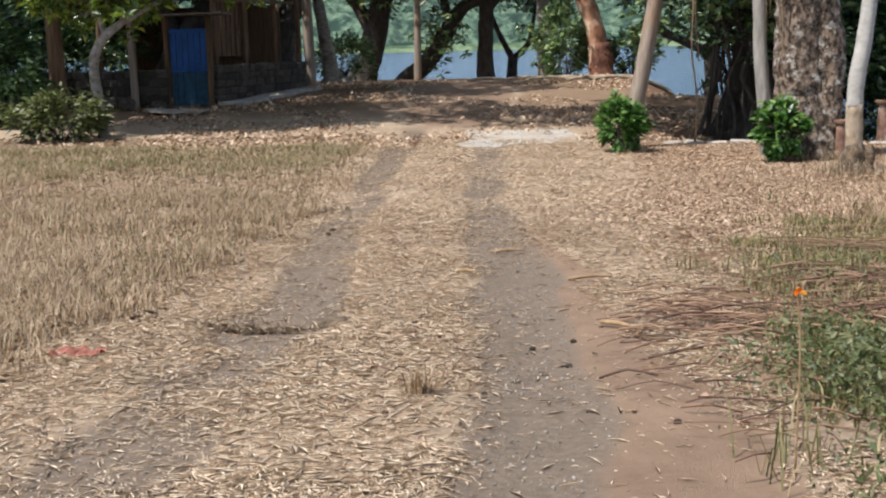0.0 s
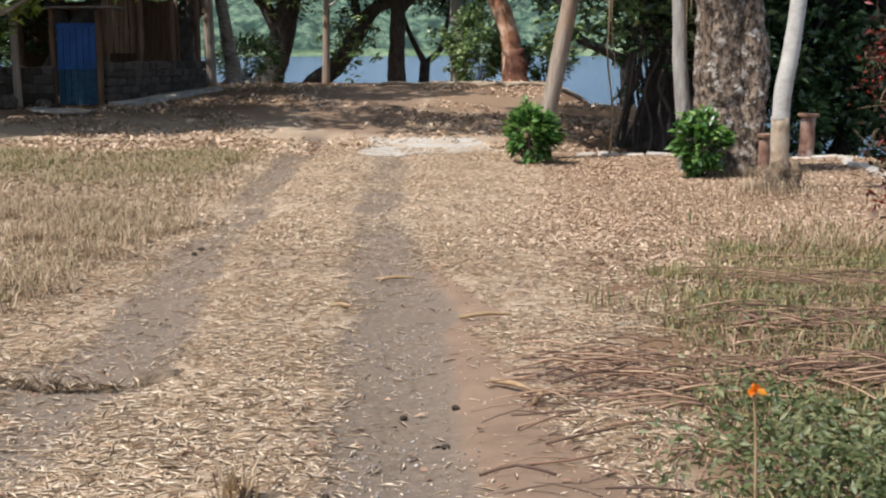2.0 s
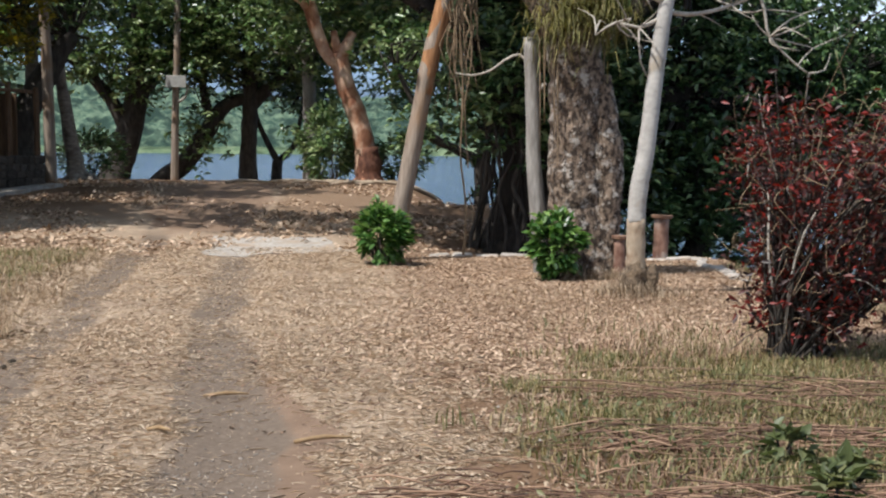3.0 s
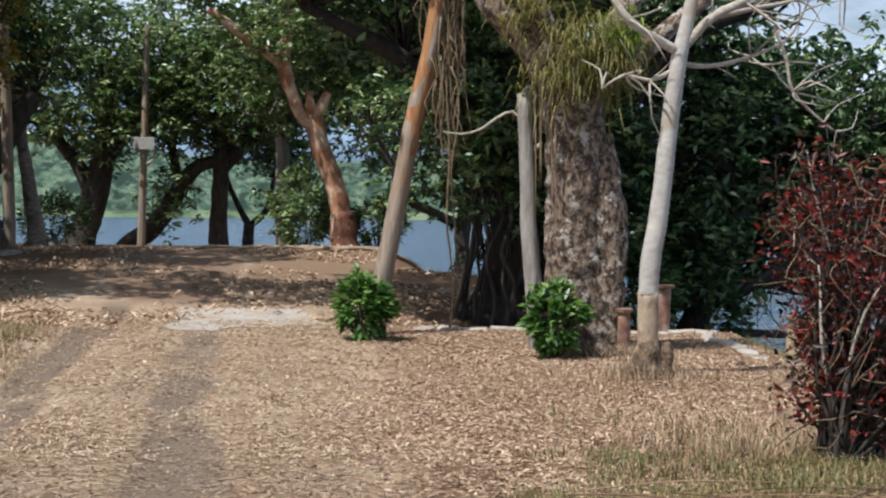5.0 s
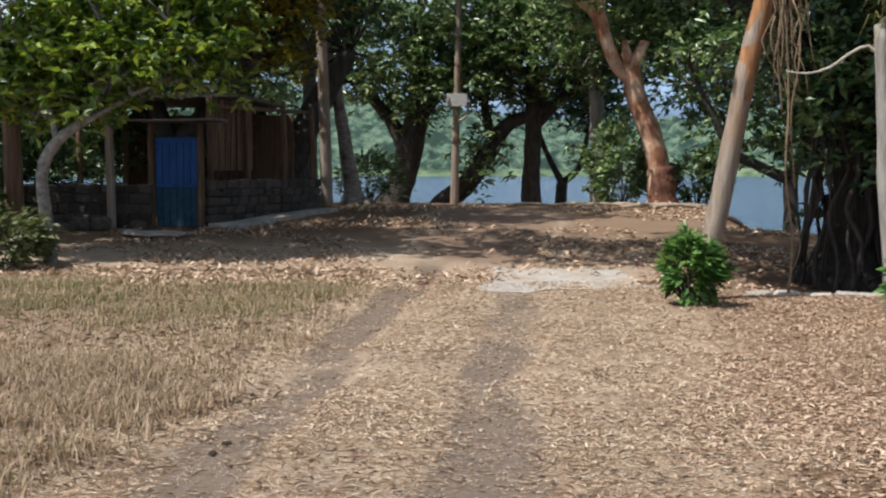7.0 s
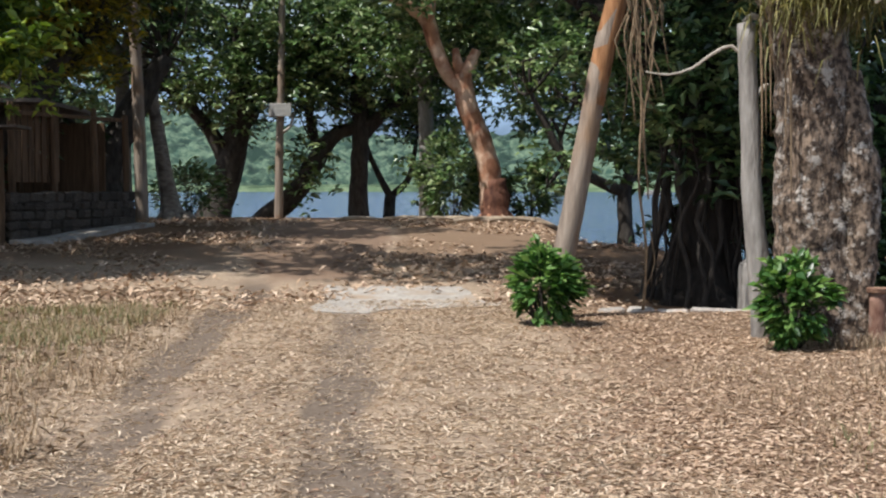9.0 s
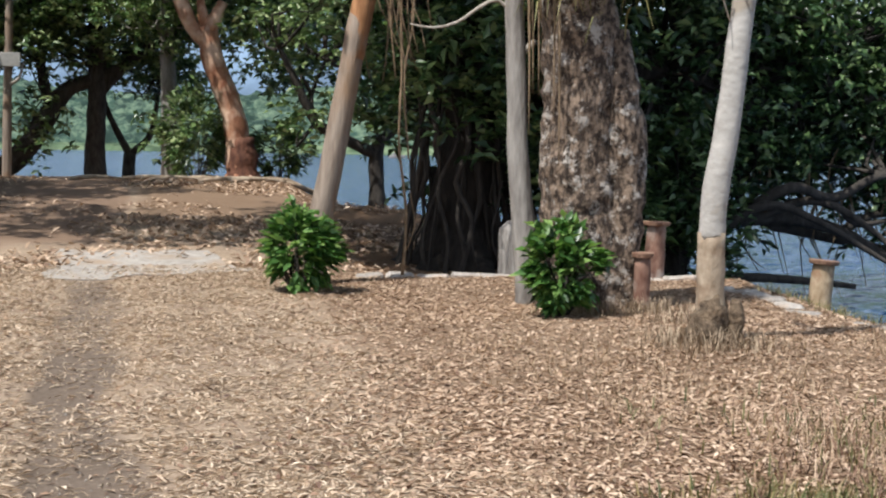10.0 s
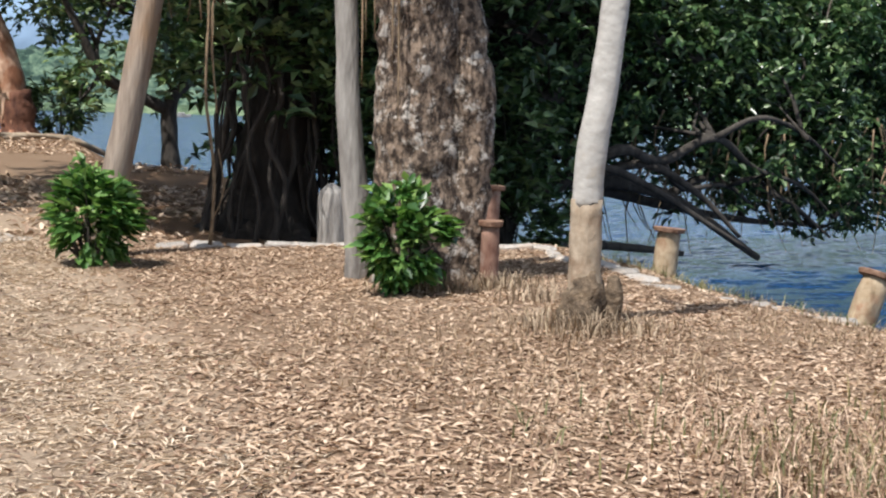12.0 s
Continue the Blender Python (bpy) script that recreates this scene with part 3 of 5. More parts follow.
def outline_slab(corners, thick, seed, lift=0.03):
    """Thin slab with a broken edge that follows the ground."""
    pts = []
    n = len(corners)
    for i in range(n):
        a, b = np.array(corners[i]), np.array(corners[(i + 1) % n])
        k = max(2, int(np.linalg.norm(b - a) / 0.18))
        for t in np.linspace(0, 1, k, endpoint=False):
            q = a + (b - a) * t
            pts.append(q + (np.array([vnoise(q[0] * 3, q[1] * 3, seed), vnoise(q[0] * 3, q[1] * 3, seed + 1)]) - 0.5) * 0.22)
    bm = bmesh.new()
    top = [bm.verts.new((p[0], p[1], hz(*p) + lift)) for p in pts]
    c = np.mean(pts, axis=0)
    mid = [bm.verts.new((p[0] * .5 + c[0] * .5, p[1] * .5 + c[1] * .5, hz(*(np.array(p) * .5 + c * .5)) + lift)) for p in pts]
    mv = bm.verts.new((c[0], c[1], hz(*c) + lift))
    low = [bm.verts.new((p[0], p[1], hz(*p) + lift - thick)) for p in pts]
    n = len(top)
    for i in range(n):
        j = (i + 1) % n
        bm.faces.new((top[i], top[j], mid[j], mid[i]))
        bm.faces.new((mid[i], mid[j], mv))
        bm.faces.new((low[i], low[j], top[j], top[i]))
    bmesh.ops.recalc_face_normals(bm, faces=bm.faces)
    return bm


def local(bm, origin):
    bmesh.ops.translate(bm, vec=-Vector(origin), verts=bm.verts)
    return bm


part("slab", local(outline_slab([(-0.98, 20.6), (0.2, 20.75), (1.25, 21.1), (0.8, 23.2), (-1.1, 23.4)], 0.12, 4, 0.012), (0, 22, 0)), CONCRETE, patch)

# ---- low kerb of stones round the lawn edge ----
kerb = thing("stone_kerb", (5, 19, 0), "low whitish stone kerb edging the bank above the water", "kerb")
line, _ = resample([(2.2, 20.68, 0), (3.2, 20.52, 0), (4.3, 20.45, 0), (5.8, 20.3, 0), (6.4, 20.2, 0), (6.28, 19.4, 0), (6.15, 18.0, 0), (6.15, 16.9, 0), (6.3, 16.1, 0), (6.6, 15.2, 0)],
                   [1] * 10, 0.05)
stone_meshes = []
for k in range(6):
    bm = box(0.34, 0.20, 0.17, bevel=0.035, wob=0.03, seed=k)
    me = bpy.data.meshes.new("stone")
    bm.to_mesh(me)
    bm.free()
    me.materials.append(STONE)
    stone_meshes.append(me)
acc, last = 0.0, line[0]
for i, p in enumerate(line[1:], 1):
    acc += np.linalg.norm(p - last)
    last = p
    if acc > 0.335:
        acc = 0.0
        d = line[i] - line[i - 2]
        o = hang("stone", random.choice(stone_meshes), kerb)
        front = p[1] < 19.8
        o.location = (p[0] - 5, p[1] - 19, hz(p[0], p[1]) + random.uniform(-0.035, 0.005) - 0.035 - (0.015 if front else 0))
        o.rotation_euler = (random.uniform(-.08, .08), random.uniform(-.08, .08), math.atan2(d[1], d[0]) + random.uniform(-.12, .12))

# ---- bollards ----


def bollard(x, y, z, h, r, cap_r, lean, material, cap_material, label, sides=14):
    t = thing("bollard", (x, y, z), label, "bollard", "bollards along the bank")
    tube("shaft", [(0, 0, -0.15), (lean * 0.5, 0, h * 0.5), (lean, 0, h - 0.03)], [r * 1.06, r, r * 0.98], material, t, sides=sides, step=0.08, rough=0.06)
    if cap_r:
        bm = bmesh.new()
        bmesh.ops.create_cone(bm, cap_ends=True, segments=18, radius1=cap_r * 0.93, radius2=cap_r, depth=0.05)
        bmesh.ops.bevel(bm, geom=[e for e in bm.edges if e.calc_face_angle(0) > 0.8], offset=0.008, segments=1, affect="EDGES")
        bmesh.ops.rotate(bm, cent=(0, 0, 0), matrix=Matrix.Rotation(math.atan2(lean, h), 3, "Y"), verts=bm.verts)
        part("cap", bm, cap_material, t, "flat rusty cap plate", at=(lean, 0, h - 0.01))
    return t


bollard(5.93, 20.55, hz(5.93, 20.55), 0.66, 0.115, 0.17, 0.02, RUST, RUSTCAP, "rusty red round bollard with a flat cap, beside the kerb")
bollard(4.56, 17.32, hz(4.56, 17.32), 0.52, 0.075, 0.105, 0.0, RUST, RUSTCAP, "short rusty bollard beside the big tree trunk")
bollard(7.4, 19.3, hz(7.4, 19.3), 0.58, 0.12, 0.17, 0.05, POST_OCHRE, RUSTCAP, "ochre round bollard with a flat cap above the water")
bollard(7.58, 16.6, hz(7.58, 16.6), 0.84, 0.125, 0.17, 0.30, POST_OCHRE, RUSTCAP, "leaning ochre bollard with a rusty cap on the bank")
b5 = thing("stone_bollard", (4.22, 20.75, hz(4.22, 20.75)), "pale grey round-topped stone bollard behind the kerb", "bollard", "bollards along the bank")
tube("shaft", [(0, 0, -0.1), (0, 0, 0.45), (0, 0, 0.58), (0, 0, 0.65)], [0.15, 0.145, 0.12, 0.04], BARK_GREY, b5, sides=14, step=0.06, rough=0.04)

# ---- leaning timber pole with hanging fibre ----
pole = thing("leaning_pole", (1.80, 19.9, 0), "weathered leaning square timber pole, reddish near the top", "pole")
PP = [(0, 0, -0.1), (0.07, 0, 0.56), (0.27, 0, 1.62), (0.52, 0, 2.98), (0.71, 0, 3.74), (0.86, 0, 4.7), (1.0, 0, 5.6)]
V, F = tube_arrays(PP, [0.14, 0.135, 0.13, 0.122, 0.118, 0.11, 0.10], sides=4, step=0.12, rough=0.05, seed=3)
hang("shaft", meshed("shaft", V, F, WOOD_POST, False), pole)
V, F = tube_arrays([(0.42, -0.0, 2.42), (0.53, 0, 3.0), (0.71, 0, 3.74), (0.86, 0, 4.7)], [0.128, 0.127, 0.123, 0.115], sides=4, step=0.2, rough=0.08, seed=9)
hang("bark_strip", meshed("bark_strip", V, F, BARK_RUSSET), pole, "reddish bark left on the pole")
fib = []
for k in range(54):
    x0 = 0.86 + rng.normal() * 0.15
    z0, l = rng.uniform(3.3, 5.2), rng.uniform(0.5, 1.7)
    y0 = rng.uniform(-0.2, 0.2)
    fib.append(([(x0, y0, z0), (x0 + rng.uniform(-.1, .12), y0, z0 - l * 0.3), (x0 + rng.uniform(-.1, .14), y0, z0 - l * 0.65), (x0 + rng.uniform(0, .14), y0 + rng.uniform(-.05, .05), z0 - l)], [0.011, 0.009, 0.008, 0.004]))
tubes("hanging_fibre", fib, VINE, pole, "dry hanging rootlets and vine", sides=4, step=0.3)

# ---- hanging vine ----
vine = thing("hanging_vine", (2.85, 20.4, 0.05), "thin dry vine hanging from the fig tree to the ground", "vine")
tubes("stem", [([(0.03, 0, 0.0), (0.06, 0, 0.7), (-0.03, 0, 1.5), (0.0, 0.05, 2.4), (-0.07, 0, 3.6), (-0.2, 0.2, 5.5)], [0.02, 0.014, 0.014, 0.016, 0.02, 0.02]),
               ([(0.1, 0.1, 1.3), (0.03, 0.05, 2.2), (0.12, 0, 3.2), (-0.05, 0.2, 5.5)], [0.01, 0.012, 0.014, 0.014]),
               ([(-0.08, 0, 2.2), (-0.14, 0.0, 3.1), (0.05, 0.1, 4.2)], [0.008, 0.012, 0.012]),
               ([(0.05, 0, 0.25), (0.16, 0, 0.55), (0.1, 0, 0.95)], [0.006, 0.008, 0.006])], VINE, vine, sides=6, step=0.12, rough=0.3)

# ---- cut grey trunk ----
t3 = thing("cut_trunk", (3.70, 18.15, hz(3.70, 18.15)), "slim grey trunk with a cut top and one bare branch", "tree")
tube("trunk", [(0.02, 0, -0.1), (-0.05, -0.1, 0.55), (-0.14, -0.1, 1.4), (-0.17, -0.1, 2.15), (-0.22, -0.1, 3.1)], [0.13, 0.112, 0.1, 0.095, 0.09], BARK_GREY, t3, sides=12, rough=0.08)
tube("branch", [(-0.22, -0.1, 3.1), (-0.16, -0.1, 3.17), (-0.04, -0.1, 3.14)], [0.05, 0.04, 0.02], TWIG, t3, sides=7, step=0.08)
tube("branch", [(-0.2, -0.1, 2.72), (-0.36, -0.1, 2.88), (-0.55, -0.1, 2.80), (-0.75, -0.1, 2.66), (-0.98, -0.1, 2.6), (-1.2, -0.1, 2.63)], [0.022, 0.019, 0.017, 0.015, 0.012, 0.006], TWIG, t3, sides=7, step=0.08)
tube("branch", [(-0.18, -0.1, 2.35), (-0.06, -0.12, 2.46), (0.0, -0.1, 2.5)], [0.045, 0.035, 0.025], TWIG, t3, sides=7, step=0.08)

# ---- great old trunk with air plants ----
big = thing("old_tree", (4.17, 17.72, -0.02), "huge old tree with mottled bark and air plants in its fork", "tree")
tube("trunk", [(0.0, 0, -0.15), (-0.02, 0, 0.25), (-0.1, 0, 0.9), (-0.12, 0, 2.1), (-0.16, 0, 3.0), (-0.2, 0, 3.5)], [0.45, 0.40, 0.355, 0.34, 0.355, 0.37], BARK_BIG, big, sides=48, step=0.06, rough=0.10, lobes=0.10, seed=6)
tube("trunk_swelling", [(0.28, -0.18, -0.1), (0.27, -0.2, 0.6), (0.28, -0.2, 1.2), (0.25, -0.2, 1.75), (0.2, -0.1, 2.6)], [0.16, 0.17, 0.18, 0.20, 0.10], BARK_BIG, big, sides=16, step=0.08, rough=0.2, seed=2)
for pts, rr in (([(-0.3, 0, 3.1), (-0.7, 0.1, 3.7), (-1.2, 0.1, 4.2), (-1.7, 0.3, 5.2)], [0.24, 0.18, 0.14, 0.10]),
                ([(-0.25, 0, 3.2), (-0.55, 0, 3.9), (-0.75, 0, 4.6), (-0.9, -0.2, 6.0)], [0.2, 0.15, 0.12, 0.09]),
                ([(0.05, 0, 3.2), (0.4, 0.2, 3.9), (0.75, 0.3, 4.6), (1.3, 0.5, 6.2)], [0.22, 0.17, 0.13, 0.1]),
                ([(0.1, 0, 3.1), (0.6, -0.1, 3.55), (1.1, -0.2, 4.0), (1.9, -0.3, 4.6)], [0.16, 0.12, 0.1, 0.06])):
    tube("limb", pts, rr, BARK_BIG, big, sides=14, rough=0.12)
roots = []
for k in range(11):
    a = rng.uniform(0, 2 * math.pi)
    x0, y0 = math.cos(a) * 0.47 - 0.15, math.sin(a) * 0.47
    z0 = rng.uniform(2.2, 3.5)
    roots.append(([(x0, y0, z0), (x0 * 0.97, y0 * 0.97 - 0.01, z0 - 0.5), (x0 * 0.95, y0 * 0.98 - 0.02, z0 - rng.uniform(0.7, 1.9))], [0.014, 0.012, 0.004]))
tubes("clinging_root", roots, VINE, big, "thin roots clinging to the bark", sides=5, step=0.2)


def airplant(parent, x, y, z, n, length, material, spread=0.12, droop=0.25):
    """Rosette of long narrow curved blades."""
    a = rng.uniform(0, 2 * np.pi, n)
    el = rng.uniform(-0.5, 1.2, n)
    d = np.stack([np.cos(a) * np.cos(el), np.sin(a) * np.cos(el), np.sin(el)], -1)
    base = np.array([x, y, z]) + rng.normal(size=(n, 3)) * spread
    L = (length * rng.uniform(0.5, 1.2, n))[:, None]
    s = np.cross(d, [0, 0, 1.0]) + 1e-6
    s /= np.linalg.norm(s, axis=1)[:, None]
    w = 0.007
    m = base + d * L * 0.55
    e = base + d * L - np.array([0, 0, 1]) * L * droop * 2
    V = np.stack([base - s * w, base + s * w, m + s * w * 1.1, m - s * w * 1.1, e], 1).reshape(-1, 3)
    b = np.arange(n)[:, None] * 5
    F = np.concatenate([b + np.array([0, 1, 2]), b + np.array([0, 2, 3]), b + np.array([3, 2, 4])])
    return hang("air_plant", meshed("air_plant", V, F, material), parent)


airplant(big, 0.15, -0.45, 3.35, 640, 0.36, LEAF_EPI, 0.16, 0.45)
airplant(big, 0.3, -0.4, 3.7, 380, 0.30, LEAF_YELLOW, 0.14, 0.15)
airplant(big, -0.35, -0.42, 3.3, 480, 0.3, LEAF_EPI, 0.2, 0.5)
airplant(big, -0.2, -0.45, 3.65, 260, 0.4, LEAF_EPI, 0.2, 0.3)
airplant(big, -0.75, -0.2, 4.0, 240, 0.36, LEAF_EPI, 0.15, 0.3)

# ---- pale leaning young trunk with bare branches ----
t4 = thing("pale_tree", (4.24, 15.0, hz(4.24, 15.0)), "pale smooth leaning tree with leafless branches and a stump base", "tree")
tube("trunk", [(-0.03, 0, 0.80), (-0.03, 0, 0.84), (-0.01, 0, 1.15), (0.06, 0, 1.57), (0.14, 0, 2.3), (0.23, 0, 3.05), (0.36, 0, 3.7), (0.5, 0, 5.0), (0.6, 0, 6.0)], [0.1, 0.098, 0.096, 0.092, 0.087, 0.082, 0.062, 0.05, 0.04], BARK_PALE, t4, sides=16, rough=0.05, step=0.1)
tube("lower_trunk", [(-0.02, 0, 0.1), (-0.03, 0, 0.45), (-0.035, 0, 0.82)], [0.12, 0.1, 0.1], BARK_TAN, t4, "brownish lower trunk", sides=16, rough=0.08, step=0.08)
tube("stump", [(-0.05, -0.02, -0.15), (-0.07, -0.03, 0.05), (-0.03, -0.02, 0.22), (-0.02, 0, 0.36)], [0.165, 0.15, 0.13, 0.09], BARK_STUMP, t4, "gnarled dark stump", sides=26, rough=0.2, lobes=0.14, step=0.03, seed=5)
tube("burl", [(0.1, -0.06, -0.1), (0.14, -0.08, 0.2), (0.15, -0.06, 0.33)], [0.065, 0.065, 0.035], BARK_STUMP, t4, "burl on the stump", sides=14, rough=0.2, step=0.03)
BR = [([(0.27, 0, 3.15), (-0.05, -0.05, 3.3), (-0.3, -0.1, 3.46), (-0.5, 0, 3.8), (-0.7, 0, 4.3)], [0.055, 0.045, 0.04, 0.03, 0.015]),
      ([(0.27, 0, 3.2), (0.55, -0.05, 3.5), (0.85, -0.1, 3.66), (1.2, -0.1, 3.9), (1.6, 0, 4.2)], [0.055, 0.045, 0.038, 0.03, 0.015]),
      ([(0.6, 0, 3.52), (1.0, 0.1, 3.62), (1.45, 0.1, 3.72), (1.9, 0, 3.9)], [0.03, 0.025, 0.02, 0.01]),
      ([(0.27, 0, 3.05), (0.6, 0.1, 3.05), (1.0, 0.1, 3.15), (1.33, 0, 3.32), (1.5, 0, 3.6)], [0.03, 0.025, 0.02, 0.016, 0.01]),
      ([(1.2, 0, 3.45), (1.33, 0, 3.1), (1.4, 0, 2.8), (1.72, 0, 2.5), (1.85, 0, 2.42)], [0.022, 0.018, 0.016, 0.012, 0.006]),
      ([(0.25, 0, 3.02), (-0.05, 0, 2.88), (-0.3, 0, 2.93), (-0.5, 0.1, 2.8)], [0.03, 0.02, 0.016, 0.008])]
for pts, rr in BR:
    tube("branch", pts, rr, TWIG, t4, sides=7, step=0.1, rough=0.1)
tw = []
for k in range(60):
    pts, rr = BR[rng.integers(len(BR))]
    q = np.array(pts[rng.integers(1, len(pts))])
    d = rng.normal(size=3)
    d[0] += 0.7
    d[2] += 0.2
    d /= np.linalg.norm(d)
    l = rng.uniform(0.25, 0.8)
    tw.append(([q, q + d * l * 0.5 + rng.normal(size=3) * 0.06, q + d * l + rng.normal(size=3) * 0.1], [0.012, 0.009, 0.003]))
tubes("twig", tw, TWIG, t4, sides=4, step=0.2)

# ---- shrubs ----


def shrub(name, x, y, h, r, n, leafsize, material, label, stems=12, group="", low=0.03):
    z = hz(x, y)
    t = thing(name, (x, y, z), label, "shrub", group)
    ends, st = [], []
    for k in range(stems * 5):
        a, e = rng.uniform(0, 2 * math.pi), math.acos(rng.uniform(-0.85, 1.0))
        rad = rng.uniform(0.55, 1.0) ** 0.5 * r * (1 + 0.16 * math.sin(a * 3 + x))
        ends.append((math.cos(a) * rad * math.sin(e), math.sin(a) * rad * math.sin(e), h * 0.53 + math.cos(e) * h * 0.46 * rng.uniform(0.85, 1.12)))
    for q in ends[:stems * 2]:
        st.append(([(q[0] * .1, q[1] * .1, -0.03), (q[0] * .5, q[1] * .5, q[2] * .45), q], [0.012, 0.009, 0.004]))
    
    for q in ends[::7]:
        st.append(([(q[0] * .4, q[1] * .4, q[2] * .6), q, (q[0] * 1.12, q[1] * 1.12, q[2] + h * 0.13)], [0.007, 0.005, 0.003]))
        ends = ends + [(q[0] * 1.1, q[1] * 1.1, q[2] + h * 0.1)]
    C = clumps(ends, max(4, n // len(ends)), r * 0.13, 1.0)
    C = C[C[:, 2] > low * h]
    tubes("stem", st, BARK_DARK, t, sides=5, step=0.15)
    dirs = C - np.array([0, 0, h * 0.4])
    dirs /= np.linalg.norm(dirs, axis=1)[:, None] + 1e-9
    V, F = leaf_arrays(C, leafsize, 0.52, 1.3, 0.10, 0.2, dirs)
    hang("foliage", meshed("foliage", V, F, material), t)
    return t


shrub("green_shrub", 1.60, 19.15, 0.80, 0.35, 1700, 0.135, LEAF_BUSH, "compact bright green leafy shrub at the foot of the leaning pole", group="planted shrubs")
shrub("green_shrub", 3.67, 16.95, 0.82, 0.31, 1700, 0.135, LEAF_BUSH, "compact green leafy shrub before the old tree trunk", group="planted shrubs")
shrub("green_shrub", -8.75, 22.8, 0.75, 0.85, 2200, 0.15, WEED, "loose green shrub at the edge of the dry grass", group="planted shrubs")

# ---- red-leaved shrub ----
rz_ = hz(4.62, 11.2)
redb = thing("red_shrub", (4.62, 11.2, rz_), "tall half-bare copper-red shrub with tangled twigs", "shrub")
ends, st = [], []
for k in range(230):
    a = rng.uniform(0, 2 * math.pi)
    z = rng.uniform(0.35, 2.0)
    R = np.interp(z, [0.3, 0.9, 1.6, 2.1, 2.3], [0.5, 0.85, 1.05, 1.0, 0.6]) * rng.uniform(0.45, 1.0) ** 0.5
    ends.append((0.42 * min(1.0, z) + math.cos(a) * R * 0.82, 0.05 + math.sin(a) * R * 0.82, z + 0.14 * math.sin(a * 4)))
for q in ends[:150]:
    s0 = np.array([rng.uniform(-.22, .22), rng.uniform(-.2, .2), -0.05])
    q = np.array(q)
    m1 = s0 * 0.5 + q * np.array([.45, .45, .55]) + rng.normal(size=3) * 0.08
    st.append(([s0, m1, q, q + rng.normal(size=3) * 0.16], [0.016, 0.011, 0.006, 0.003]))
tubes("dark_stem", st[:135], BARK_DARK, redb, sides=5, step=0.12, rough=0.2)
tubes("dry_twig", st[135:], TWIG, redb, "bare grey-tan twigs", sides=5, step=0.12, rough=0.2)
tang = []
for k in range(170):
    q = np.array(ends[rng.integers(len(ends))])
    p = [q]
    for j in range(4):
        p.append(p[-1] + rng.normal(size=3) * 0.13)
    tang.append((p, [0.0045, 0.004, 0.0035, 0.003, 0.002]))
tubes("tangled_twig", tang, VINE, redb, sides=4, step=0.08)
C = clumps(ends, 30, 0.12, 0.8)
V, F = leaf_arrays(C, 0.085, 0.40, 0.3, 0.12, 0.25)
hang("foliage", meshed("foliage", V, F, LEAF_RED), redb)

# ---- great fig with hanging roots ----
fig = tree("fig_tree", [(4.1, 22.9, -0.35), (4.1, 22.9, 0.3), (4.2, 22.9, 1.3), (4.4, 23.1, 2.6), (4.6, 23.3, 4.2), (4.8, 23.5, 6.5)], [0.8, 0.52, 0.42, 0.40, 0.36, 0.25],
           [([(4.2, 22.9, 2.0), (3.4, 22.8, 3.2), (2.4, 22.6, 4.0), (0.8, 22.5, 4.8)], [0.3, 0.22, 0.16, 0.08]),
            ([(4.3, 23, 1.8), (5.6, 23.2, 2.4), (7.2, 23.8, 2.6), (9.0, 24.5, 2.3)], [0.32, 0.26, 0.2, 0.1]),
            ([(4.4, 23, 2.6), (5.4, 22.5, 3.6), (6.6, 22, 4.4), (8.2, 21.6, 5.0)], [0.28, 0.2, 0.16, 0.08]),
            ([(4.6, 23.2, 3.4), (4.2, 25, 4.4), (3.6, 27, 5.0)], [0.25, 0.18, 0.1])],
           # lobes from z 6.9 up are out of view, added to cast shade
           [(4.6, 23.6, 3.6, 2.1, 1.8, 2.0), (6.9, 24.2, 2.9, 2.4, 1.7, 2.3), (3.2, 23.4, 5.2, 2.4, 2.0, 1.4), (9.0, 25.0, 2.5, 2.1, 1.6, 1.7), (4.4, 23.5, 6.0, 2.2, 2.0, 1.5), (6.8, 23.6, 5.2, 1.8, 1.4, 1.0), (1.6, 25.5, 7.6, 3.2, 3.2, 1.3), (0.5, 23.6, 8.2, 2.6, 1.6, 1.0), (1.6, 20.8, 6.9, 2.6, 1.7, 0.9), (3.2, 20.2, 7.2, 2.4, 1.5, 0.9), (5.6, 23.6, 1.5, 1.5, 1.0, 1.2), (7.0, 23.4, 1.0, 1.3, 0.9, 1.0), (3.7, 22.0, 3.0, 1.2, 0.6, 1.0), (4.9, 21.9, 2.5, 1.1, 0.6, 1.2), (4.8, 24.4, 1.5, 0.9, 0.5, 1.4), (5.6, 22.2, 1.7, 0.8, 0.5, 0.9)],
           1060, 60, 0.19, BARK_FIG, LEAF_FIG, "broad dark fig tree with hanging aerial roots and an added unseen shade crown", lobes=0.16, rough=0.2, sides=22, roots=7, spread=0.36, floor=0.0)
ar = []
for k in range(40):
    a = rng.uniform(0, 2 * math.pi)
    z0 = rng.uniform(1.0, 3.2)
    spreadr = rng.uniform(0.45, 0.95)
    pts = []
    for s in (0, 0.2, 0.4, 0.6, 0.8, 1.0):
        R = spreadr * (0.85 + 0.35 * s ** 2) + rng.normal() * 0.04
        aa = a + rng.normal() * 0.10
        pts.append((4.12 + math.cos(aa) * R, 22.9 + math.sin(aa) * R, z0 * (1 - s) - 0.3 * s))
    ar.append((pts, [rng.uniform(0.014, 0.045)] * 3 + [rng.uniform(0.012, 0.04)] * 3))
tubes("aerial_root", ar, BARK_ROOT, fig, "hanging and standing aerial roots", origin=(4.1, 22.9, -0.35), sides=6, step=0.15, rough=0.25)

